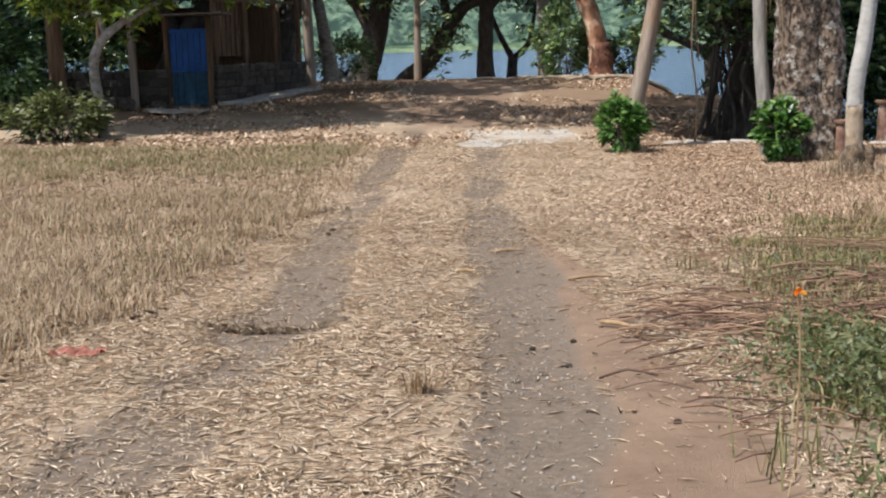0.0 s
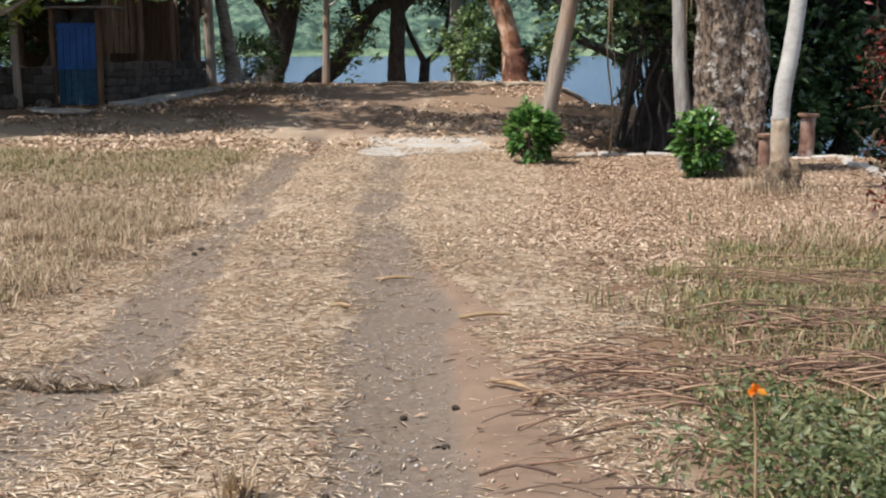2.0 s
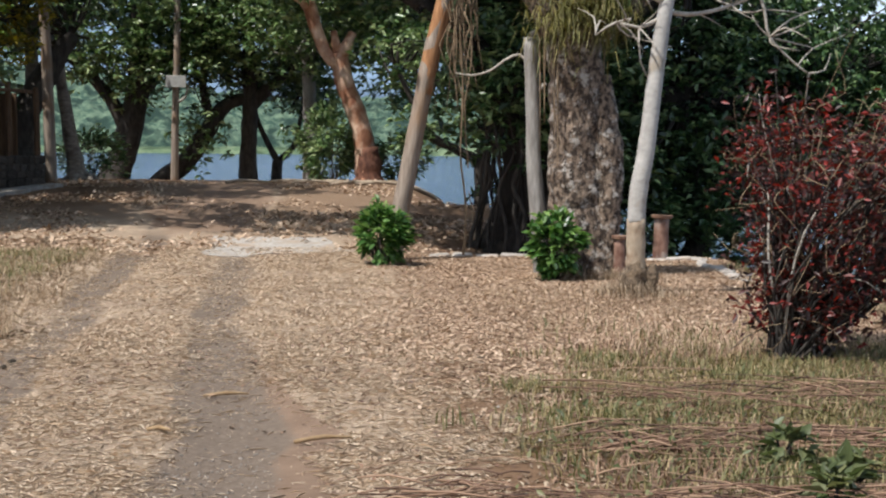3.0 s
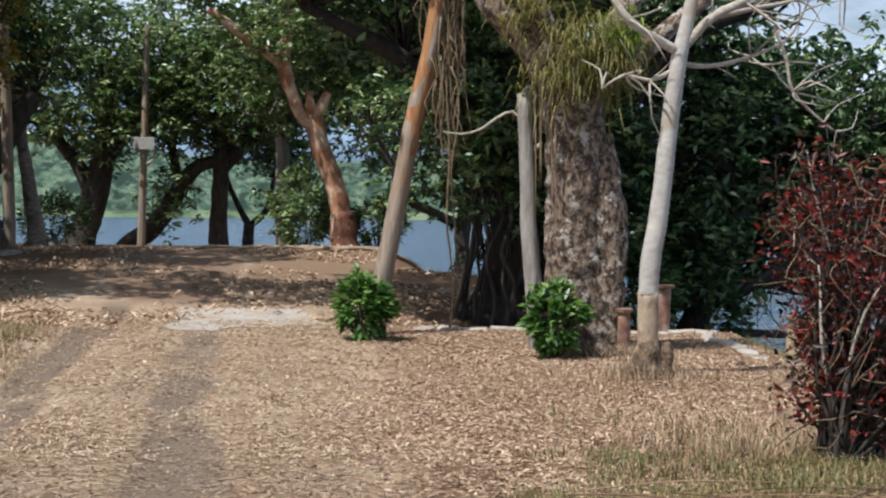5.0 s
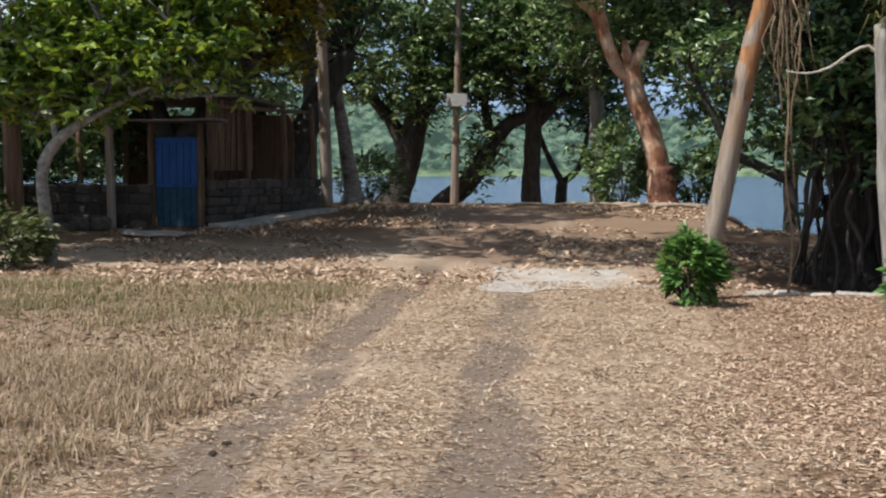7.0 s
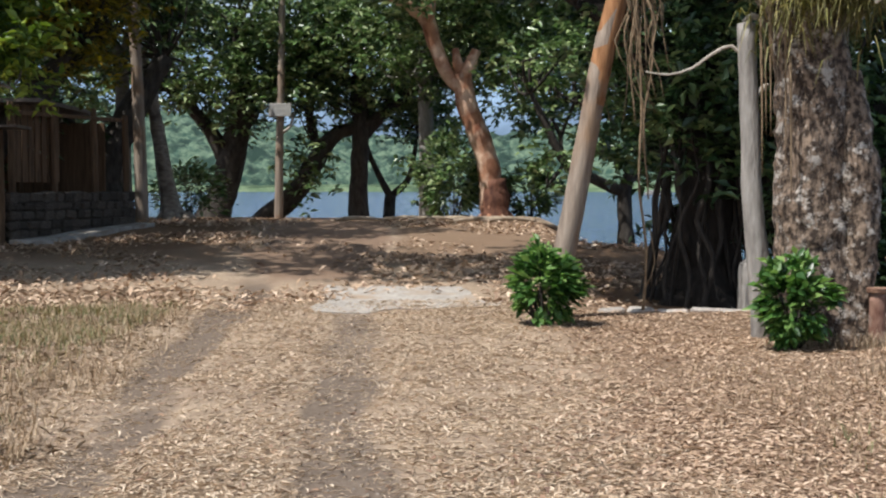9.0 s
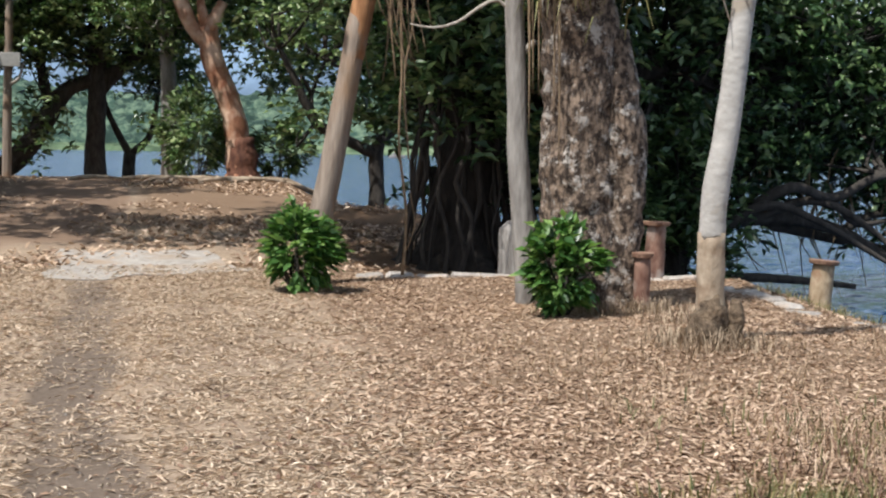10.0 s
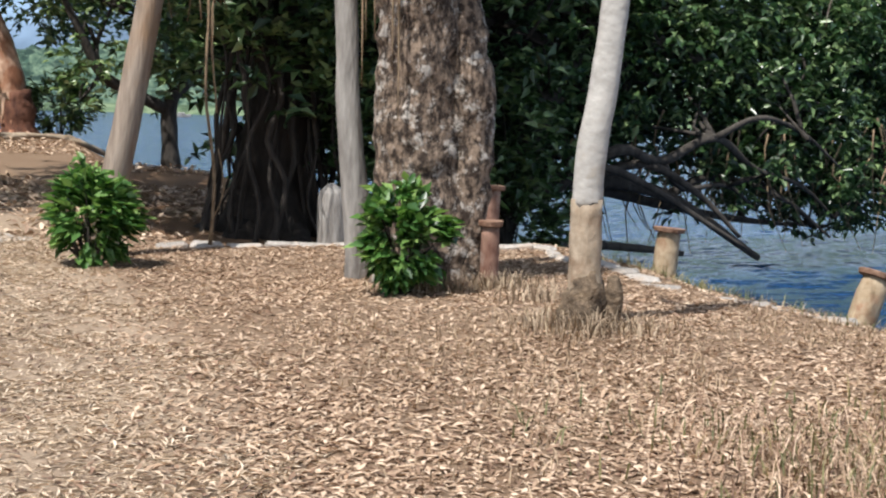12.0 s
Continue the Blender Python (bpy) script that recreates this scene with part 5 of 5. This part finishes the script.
tree("yard_tree", [(-6.9, 35.2, 0.5), (-7.3, 35.2, 1.6), (-6.7, 35.3, 3.0), (-5.8, 35.4, 4.5)], [0.55, 0.45, 0.34, 0.2],
     [([(-7.3, 35.2, 1.6), (-8.4, 35.2, 3.4), (-9.4, 35.2, 5)], [0.3, 0.22, 0.12])],
     # high lobes with y below 32 are unseen, added to shade yard and track
     [(-10.2, 34.5, 3.2, 3.0, 1.5, 2.2), (-7.5, 36.5, 5.6, 2.6, 1.6, 1.6), (-12.5, 33.5, 3.6, 2.6, 1.6, 2.6), (-9.5, 34.5, 6.6, 3.6, 1.8, 1.6), (-6.0, 36.5, 6.6, 2.4, 1.6, 1.2), (-8.5, 28.5, 8.0, 4.2, 3.2, 1.3), (-11.0, 24.0, 7.2, 3.0, 2.6, 1.2), (-13.2, 30.5, 2.2, 2.0, 1.2, 1.6), (-5.5, 31.0, 8.2, 2.8, 3.0, 1.2), (-6.6, 24.2, 8.8, 3.4, 2.2, 1.0), (-13.0, 26.3, 6.2, 2.6, 2.2, 1.0), (-3.2, 22.6, 9.2, 2.8, 1.5, 0.9), (-10.4, 26.8, 6.6, 2.6, 2.0, 0.9), (-8.6, 25.6, 7.4, 2.2, 1.6, 0.8)], 1420, 50, 0.2, BARK_DARK, LEAF_FIG, "dark spreading tree behind the walled yard, with added unseen crown overhead for shade", floor=1.0)
shrub("yard_shrub", -11.6, 30.4, 1.7, 1.1, 2200, 0.18, LEAF_FIG, "dark shrub behind the yard wall", group="yard shrubs")
shrub("yard_shrub", -12.6, 27.0, 2.6, 1.5, 4200, 0.2, LEAF_FIG, "tall dark shrub at the end of the yard wall", group="yard shrubs")
shrub("yard_shrub", -10.9, 25.3, 1.3, 0.9, 1800, 0.18, LEAF_FIG, "dark shrub before the yard wall", group="yard shrubs")
shrub("yard_shrub", -14.8, 30.0, 4.2, 2.2, 5200, 0.24, LEAF_FIG, "tall dark shrub behind the yard wall", group="yard shrubs")
shrub("yard_shrub", -5.9, 38.4, 1.3, 0.9, 1200, 0.2, LEAF_FAR, "low green shrub on the shore behind the poles", group="yard shrubs")

# ---- scatter: blades, straw, leaves ----


def scatter(n, x0, x1, y0, y1, keep, power=1.0):
    """Ground points in a rectangle, thicker towards the start of the walk, thinned by keep(x, y)."""
    x = rng.uniform(x0, x1, n)
    y = y0 + (y1 - y0) * rng.uniform(0, 1, n) ** power
    k = rng.uniform(0, 1, n) < keep(x, y)
    x, y = x[k], y[k]
    return np.stack([x, y, height(x, y)], -1)


def blade_mesh(name, P, h, w, lean_, material):
    """Standing blades bent over at the tip."""
    n = len(P)
    a = rng.uniform(0, 2 * np.pi, n)
    d = np.stack([np.cos(a), np.sin(a), 0 * a], -1)
    s = np.stack([-np.sin(a), np.cos(a), 0 * a], -1)
    H = (h * rng.uniform(0.45, 1.2, n))[:, None]
    ln = (lean_ * rng.uniform(0.2, 1.3, n))[:, None]
    up = np.array([0, 0, 1.0])
    m = P + up * H * 0.6 + d * H * ln * 0.35
    e = P + up * H * (1 - 0.25 * ln) + d * H * ln
    V = np.stack([P - s * w - up * 0.01, P + s * w - up * 0.01, m + s * w * 0.8, m - s * w * 0.8, e], 1).reshape(-1, 3)
    b = np.arange(n)[:, None] * 5
    F = np.concatenate([b + np.array([0, 1, 2]), b + np.array([0, 2, 3]), b + np.array([3, 2, 4])])
    return meshed(name, V, F, material)


def flake_mesh(name, P, length, width, material, curl=0.25, tilt=0.35):
    """Lying straws and leaves: bent strips with a little rise."""
    n = len(P)
    a = rng.uniform(0, 2 * np.pi, n)
    d = np.stack([np.cos(a), np.sin(a), rng.normal(size=n) * tilt], -1)
    s = np.stack([-np.sin(a), np.cos(a), rng.normal(size=n) * tilt], -1)
    L = (length * rng.uniform(0.4, 1.4, n))[:, None]
    w = (width * rng.uniform(0.6, 1.3, n))[:, None] * 0.5
    P = P + np.array([0, 0, 1]) * (0.004 + np.abs(d[:, 2:3]) * L * 0.5)
    side = s * L * rng.uniform(-curl, curl, (n, 1))
    a0, c, e = P - d * L * 0.5, P + side * 0.5 + np.array([0, 0, 1]) * L * curl * 0.3, P + d * L * 0.5
    V = np.stack([a0, c - s * w, e, c + s * w], 1).reshape(-1, 3)
    b = np.arange(n)[:, None] * 4
    F = np.concatenate([b + np.array([0, 1, 2]), b + np.array([0, 2, 3])])
    return meshed(name, V, F, material)


def bare(x, y):
    l, r, b = rut_masks(x, y)
    return np.clip(np.maximum(np.maximum(l * (0.93 - 0.22 * smooth(6, 4.5, y)), r * 0.95) * (1 - 0.14 * smooth(8, 13, y)), b * 0.97), 0, 1)


def stuff(name, me, label, category):
    return tagged(new(name, me), label, category, kind="stuff")


left_edge = lambda y: np.interp(y, [-2, 5, 7, 9.4, 13, 17, 21], [-2.2, -2.25, -2.3, -2.25, -2.15, -2.3, -2.6])
patchy = lambda x, y, s, sc=0.9: smooth(0.38, 0.6, fbm(x * sc, y * sc, s))


def keep_straw(x, y):
    return (1 - bare(x, y)) * (0.35 + 0.65 * patchy(x, y, 31, 1.4)) * (x < np.interp(y, [0, 4, 8, 20], [1.55, 1.5, 2.0, 1.5]) + (fbm(x * 2.5, y * 2.5, 33) - 0.5) * 2.0) * (shore_dist(x, y) > 0.2)


P = np.vstack([scatter(45000, -4.5, 2.5, -8, 2.5, keep_straw), scatter(330000, -3.4, 2.2, 2.5, 13, keep_straw, 1.35), scatter(50000, -4, 2.0, 13, 22, keep_straw)])
far_straw = scatter(70000, -4, 2.0, 11.5, 22, keep_straw)
stuff("straw", flake_mesh("straw", P[::2], 0.085, 0.0038, STRAW, 0.22, 0.07), "pale long straw strewn over the track", "straw")
stuff("chaff", flake_mesh("chaff", P[1::2], 0.030, 0.0065, STRAW, 0.2, 0.09), "pale broken chaff strewn over the track", "straw")
stuff("chaff", flake_mesh("chaff", far_straw, 0.062, 0.011, STRAW, 0.3, 0.18), "pale tangled straw on the far part of the track", "straw")


def keep_litter(x, y):
    k = smooth(0.2, 1.6, x - np.interp(y, [3, 9, 14, 20], [1.0, 0.8, 0.6, 0.8])) * (shore_dist(x, y) > -0.4)
    return k * (0.45 + 0.55 * patchy(x, y, 41, 1.1)) * (1 - 0.85 * ((y > 20.8) & (x > 2.2)))


P = scatter(70000, 0.6, 7.2, 4, 12.5, lambda x, y: keep_litter(x, y) * smooth(12.5, 10, y))
stuff("leaf_litter", flake_mesh("leaf_litter", P, 0.055, 0.014, STRAW_DULL, 0.3, 0.15), "dull brown leaf litter and straw on the verge", "leaves")
P = np.vstack([scatter(100000, 0.6, 7.2, 7, 14, lambda x, y: keep_litter(x, y) * smooth(8, 11.5, y)), scatter(60000, 0.6, 7.0, 14, 21, keep_litter)])
stuff("leaf_litter", flake_mesh("leaf_litter", P, 0.06, 0.02, LITTER, 0.3, 0.17), "dry tan fallen leaves over the lawn", "leaves")
P = np.vstack([scatter(5000, -3.2, 3.0, 4, 13, lambda x, y: (1 - 0.75 * bare(x, y)) * patchy(x, y, 45, 1.7)), scatter(9000, -4.5, 3.0, 10, 22, lambda x, y: (1 - 0.6 * bare(x, y)) * (0.2 + 0.8 * patchy(x, y, 46, 1.5)))])
stuff("brown_leaves", flake_mesh("brown_leaves", P, 0.05, 0.022, STALK, 0.35, 0.22), "brown curled leaves and twig bits strewn over the track", "leaves")
P = scatter(30000, -9, 5, 20.5, 36, lambda x, y: 0.9 * (shore_dist(x, y) > 0.1) * patchy(x, y, 43, 0.5) * (1 - 0.8 * crest_path(x, y)))
stuff("leaf_litter", flake_mesh("leaf_litter", P, 0.12, 0.05, LITTER, 0.3, 0.3), "fallen leaves on the shaded ground", "leaves")


def keep_drygrass(x, y):
    return smooth(-0.5, 0.45, left_edge(y) - x + (fbm(x * 2, y * 2, 77) - 0.5) * 0.7) * (0.15 + 0.85 * patchy(x, y, 51, 0.9)) * (1 - smooth(19.5, 22, y))


P = np.vstack([scatter(26000, -12, -1.9, -10, 4, keep_drygrass), scatter(24000, -12, -5.5, 4, 14, keep_drygrass), scatter(80000, -5.5, -1.9, 4, 14, keep_drygrass, 1.2), scatter(44000, -11, -1.9, 13, 22, keep_drygrass)])
stuff("dry_grass", blade_mesh("dry_grass", P, 0.15, 0.004, 1.3, GRASS_DRY), "tall dry tan grass beside the track", "grass")
P = np.vstack([scatter(12000, -5.5, -2.2, 5, 14, lambda x, y: keep_drygrass(x, y) * patchy(x, y, 57, 0.6)), scatter(52000, -10, -2.6, 14.5, 21.5, lambda x, y: keep_drygrass(x, y) * smooth(14.5, 18, y))])
stuff("green_grass", blade_mesh("green_grass", P, 0.11, 0.0045, 1.0, GRASS_MIX), "olive-green grass among the dry blades", "grass")
P = np.vstack([scatter(34000, -6, -1.6, 3.5, 14, keep_drygrass), scatter(18000, -12, -1.9, 12, 23, lambda x, y: smooth(-0.25, 0.25, left_edge(y) - x))])
stuff("dry_thatch", flake_mesh("dry_thatch", P, 0.09, 0.006, STRAW_DULL, 0.5, 0.22), "matted dry brown grass beside the track", "grass")
# greener grass and weeds on the right verge
verge = lambda x, y: smooth(-0.1, 0.6, x + (fbm(x * 1.4, y * 1.4, 64) - 0.5) * 1.5 - np.interp(y, [2, 4, 5.5, 8, 10, 13], [1.45, 1.5, 1.6, 1.9, 2.2, 2.9])) * (1 - smooth(11, 13.5, y))
P = scatter(85000, 1.3, 6.5, -4, 13.5, lambda x, y: verge(x, y) * (0.12 + 0.88 * patchy(x, y, 61, 1.0)) * (1 - 0.35 * smooth(7, 10, y)) * smooth(-4, 3, y))
stuff("green_grass", blade_mesh("green_grass", P, 0.13, 0.005, 0.9, GRASS_MIX), "green and straw-coloured grass on the verge", "grass")
P = scatter(30000, 1.6, 6.0, 5.5, 11.5, lambda x, y: verge(x, y) * (0.2 + 0.8 * patchy(x, y, 89, 1.3)))
stuff("green_grass", blade_mesh("green_grass", P, 0.10, 0.004, 1.6, GRASS_OLIVE), "olive and yellowed grass lying over on the verge", "grass")
P = scatter(15000, 1.5, 7, 7, 16, lambda x, y: smooth(0.45, 0.62, fbm(x * 0.8, y * 0.8, 66)) * smooth(0.8, 2.2, x - np.interp(y, [7, 16], [0.8, 1.0])))
stuff("dry_grass", blade_mesh("dry_grass", P, 0.085, 0.0035, 1.4, GRASS_DRY), "dry grass tufts on the lawn", "grass")
P = scatter(26000, 1.4, 6.5, 3.5, 13.5, lambda x, y: verge(x, y) * smooth(0.36, 0.6, fbm(x * 1.6, y * 1.6, 87)))
stuff("dry_grass", blade_mesh("dry_grass", P, 0.12, 0.0035, 1.5, STALK), "brown withered grass matted on the verge", "grass")
P = scatter(9000, 2.9, 6.0, 10.2, 13.8, lambda x, y: smooth(1.35, 0.3, np.hypot((x - 4.4) * 0.9, y - 12.1)) * (0.3 + 0.7 * patchy(x, y, 68, 1.5)))
stuff("dry_grass", blade_mesh("dry_grass", P, 0.17, 0.0028, 1.6, LITTER), "tall pale dry grass near the bank", "grass")
P = np.array([1.47, 3.54, 0]) + rng.normal(size=(34, 3)) * np.array([0.12, 0.12, 0])
P[:, 2] = height(P[:, 0], P[:, 1])
stuff("green_grass", blade_mesh("green_grass", P, 0.26, 0.004, 0.7, GRASS_MIX), "tall green stems round the orange flower", "grass")
P = scatter(2600, 6.2, 8.2, 14, 19, lambda x, y: 1.0 * (shore_dist(x, y) < 0.2) * (shore_dist(x, y) > -1.0))
stuff("green_grass", blade_mesh("green_grass", P, 0.13, 0.004, 1.1, GRASS_MIX), "green grass along the bank", "grass")
# dry tufts round the feet of the trunks
P = np.vstack([np.array([x, y, 0]) + rng.normal(size=(n, 3)) * np.array([sx, sy, 0]) for x, y, n, sx, sy in
               ((4.22, 14.75, 260, 0.22, 0.1), (4.45, 17.1, 300, 0.25, 0.1), (4.0, 17.15, 200, 0.25, 0.08), (3.95, 15.0, 120, 0.12, 0.1), (4.55, 16.2, 140, 0.2, 0.12))])
P[:, 2] = height(P[:, 0], P[:, 1])
stuff("dry_grass", blade_mesh("dry_grass", P, 0.17, 0.0045, 0.9, STRAW_DULL), "dry grass tufts at the feet of the trunks", "grass")
# broad-leaved weeds
C = scatter(60000, 1.35, 4.2, -1.5, 8.6, lambda x, y: verge(x, y) * smooth(0.42, 0.56, fbm(x * 1.1, y * 1.1, 71)) * (1 - 0.93 * ((y > 5.8) & (y < 8.6))))
C = np.vstack([C, scatter(9000, 1.5, 2.7, 2.4, 5.3, lambda x, y: smooth(0.0, 0.35, x - 1.5 - (fbm(x * 2, y * 2, 73) - 0.5) * 0.7) * (0.35 + 0.65 * patchy(x, y, 74, 2.0)))])
C[:, 2] += rng.uniform(0.03, 0.2, len(C))
V, F = leaf_arrays(C, 0.042, 0.45, 0.9, 0.12)
stuff("weeds", meshed("weeds", V, F, WEED), "low leafy green weeds on the verge", "weeds")
for (x, y) in ((2.95, 6.3), (3.15, 6.7), (3.1, 7.3)):
    shrub("broadleaf_weed", x, y, 0.22, 0.12, 60, 0.11, WEED, "small broad-leaved green weed in the verge", stems=4, group="broad-leaved weeds")

# gravel worn out of the right rut
def keep_gravel(x, y):
    return np.clip(rut_masks(x, y)[1], 0, 1) * (0.25 + 0.75 * patchy(x, y, 95, 2.0))


P = np.vstack([scatter(9000, -0.6, 1.5, 1.5, 8, keep_gravel), scatter(3000, -0.6, 1.3, 8, 14, keep_gravel), scatter(2500, -2.0, -0.5, 3, 8, lambda x, y: rut_masks(x, y)[0])])
OCT = np.array([[1, 0, 0], [0, 1, 0], [-1, 0, 0], [0, -1, 0], [0, 0, 0.7], [0, 0, -0.7]])
OCT_F = np.array([[0, 1, 4], [1, 2, 4], [2, 3, 4], [3, 0, 4], [1, 0, 5], [2, 1, 5], [3, 2, 5], [0, 3, 5]])
size = (0.003 + 0.009 * rng.uniform(0, 1, len(P)) ** 3)[:, None, None]
V = P[:, None, :] + OCT[None] * size * rng.uniform(0.6, 1.3, (len(P), 6, 1)) + np.array([0, 0, 0.002])
F = (np.arange(len(P))[:, None, None] * 6 + OCT_F[None]).reshape(-1, 3)
stuff("gravel", meshed("gravel", V.reshape(-1, 3), F, GRAVEL), "small grey gravel in the wheel rut", "gravel")

# ---- piles of dry stalks ----


def stalk_pile(x0, x1, yc, spread, n, lmin, lmax, label):
    P, LN = [], []
    for k in range(n):
        x, y = rng.uniform(x0, x1), yc + rng.normal() * spread
        a = rng.normal() * 0.6
        l = rng.uniform(lmin, lmax)
        lift = abs(rng.normal()) * 0.05
        bend = rng.normal() * 0.05
        pts = []
        for s in (-0.5, 0.0, 0.5):
            px, py = x + math.cos(a) * l * s, y + math.sin(a) * l * s + (bend if s == 0 else 0)
            pts.append((px, py, hz(px, py) + 0.015 + lift + (0.02 if s == 0 else 0)))
        LN.append((pts, [rng.uniform(0.002, 0.0055)] * 3))
    e = thing("stalk_pile", (0, 0, 0), label, "stalks", kind="stuff")
    tubes("stalk", LN, STALK, e, sides=4, step=0.4)


stalk_pile(1.1, 2.4, 6.3, 0.3, 130, 0.15, 0.6, "loose dry stalks strewn over the verge")
stalk_pile(2.1, 3.9, 6.3, 0.10, 330, 0.2, 0.8, "heap of dry reddish-brown stalks laid on the verge")
stalk_pile(2.3, 4.4, 7.75, 0.16, 330, 0.15, 0.8, "heap of dry brown stalks laid on the verge")
stalk_pile(2.6, 4.6, 9.2, 0.3, 120, 0.4, 1.2, "scattered dry stalks in the grass")
stalk_pile(0.85, 1.7, 5.4, 0.55, 34, 0.15, 0.4, "dry sticks at the edge of the bare track")
stalk_pile(1.2, 1.8, 4.0, 0.5, 26, 0.15, 0.4, "dry sticks at the edge of the bare track")
for (x, y, a, l) in ((0.86, 8.25, 0.2, 0.32), (0.98, 6.2, -0.9, 0.34), (1.08, 5.95, 1.2, 0.2), (-0.05, 8.45, -0.5, 0.16), (0.2, 9.9, 0.1, 0.3)):
    s = thing("stick", (x, y, hz(x, y) + 0.02), "dry brown stick lying on the track", "stick", "loose sticks")
    tube("stem", [(-math.cos(a) * l / 2, -math.sin(a) * l / 2, 0), (0, 0.02, 0.015), (math.cos(a) * l / 2, math.sin(a) * l / 2, 0.01)], [0.012, 0.014, 0.007], BARK_OCHRE, s, sides=6, step=0.05)

# ---- small things on the track ----
for (x, y, r) in ((0.71, 5.97, 0.022), (0.49, 5.86, 0.02), (0.68, 5.35, 0.02), (-1.58, 11.47, 0.035), (-1.57, 11.17, 0.03), (1.1, 4.1, 0.018), (0.3, 4.6, 0.016), (-0.2, 6.3, 0.02)):
    s = thing("dark_pebble", (x, y, hz(x, y)), "small dark dropping on the dusty track", "pebble", "dark pebbles")
    part("lump", box(r * 1.7, r * 1.4, r * 1.2, (0, 0, r * 0.4), r * 0.38, r * 0.2, rng.uniform(0, 90), int(x * 50)), DUNG, s)
tz = hz(0.02, 4.5)
tf = thing("straw_tuft", (0.02, 4.5, tz), "small dry upright tuft in the middle of the track", "tuft")
tagged(hang("blade", blade_mesh("blade", rng.normal(size=(70, 3)) * np.array([0.03, 0.03, 0]), 0.14, 0.004, 0.9, GRASS_DRY), tf), kind="stuff")
part("root_ball", box(0.07, 0.06, 0.05, (0, 0, 0.015), 0.018, 0.01), BARK_OCHRE, tf)
P = np.array([-1.12, 6.3, 0]) + rng.normal(size=(420, 3)) * np.array([0.17, 0.035, 0])
P[:, 2] = height(P[:, 0], P[:, 1]) + 0.01
stuff("grass_clump", flake_mesh("grass_clump", P, 0.06, 0.009, STRAW_DULL, 0.4, 0.4), "flattened greyish tuft in the left rut", "grass")
mz = hz(-0.72, 6.45)
md = thing("mud_clod", (-0.72, 6.45, mz), "small brown clod of earth beside the rut", "clod")
part("clod", box(0.24, 0.16, 0.07, (0, 0, 0.005), 0.03, 0.02, 10), BARK_STUMP, md)
rg = thing("red_rag", (-1.85, 5.4, hz(-1.85, 5.4)), "crumpled reddish scrap of cloth in the straw", "cloth")
bm = bmesh.new()
bmesh.ops.create_grid(bm, x_segments=14, y_segments=9, size=0.5)
for v in bm.verts:
    q = np.array([v.co.x * 5, v.co.y * 5])
    v.co = Vector((v.co.x * 0.26 + 0.03 * (float(vnoise(q[0], q[1], 3)) - 0.5), v.co.y * 0.15 + 0.03 * (float(vnoise(q[0], q[1], 5)) - 0.5), 0.008 + 0.05 * float(vnoise(q[0] * 1.3, q[1] * 1.3, 8)) ** 2))
part("cloth", bm, RAG, rg)
for (x, y, h) in ((1.45, 3.5, 0.63),):
    fl = thing("orange_flower", (x, y, hz(x, y)), "small orange flower standing in the weeds", "flower")
    tube("stem", [(0, 0, -0.02), (0.01, 0, h * 0.6), (0, 0, h)], [0.005, 0.004, 0.004], BARK_OCHRE, fl, sides=5, step=0.05)
    V, F = leaf_arrays(rng.normal(size=(12, 3)) * 0.008 + np.array([0, 0, h]), 0.032, 0.55, 0.2, 0.1)
    hang("petals", meshed("petals", V, F, PETAL), fl)
for (x, y) in ((1.9, 8.9), (2.0, 7.9), (2.35, 8.35), (1.6, 7.6), (2.0, 3.9)):
    pl = thing("pale_leaf", (x, y, hz(x, y) + 0.03), "pale dry fallen leaf on the grass", "leaf", "pale leaves")
    V, F = leaf_arrays(np.array([[0, 0, 0.02]]), 0.1, 0.5, 1.5, 0.15)
    hang("blade", meshed("blade", V, F, BARK_PALE), pl)
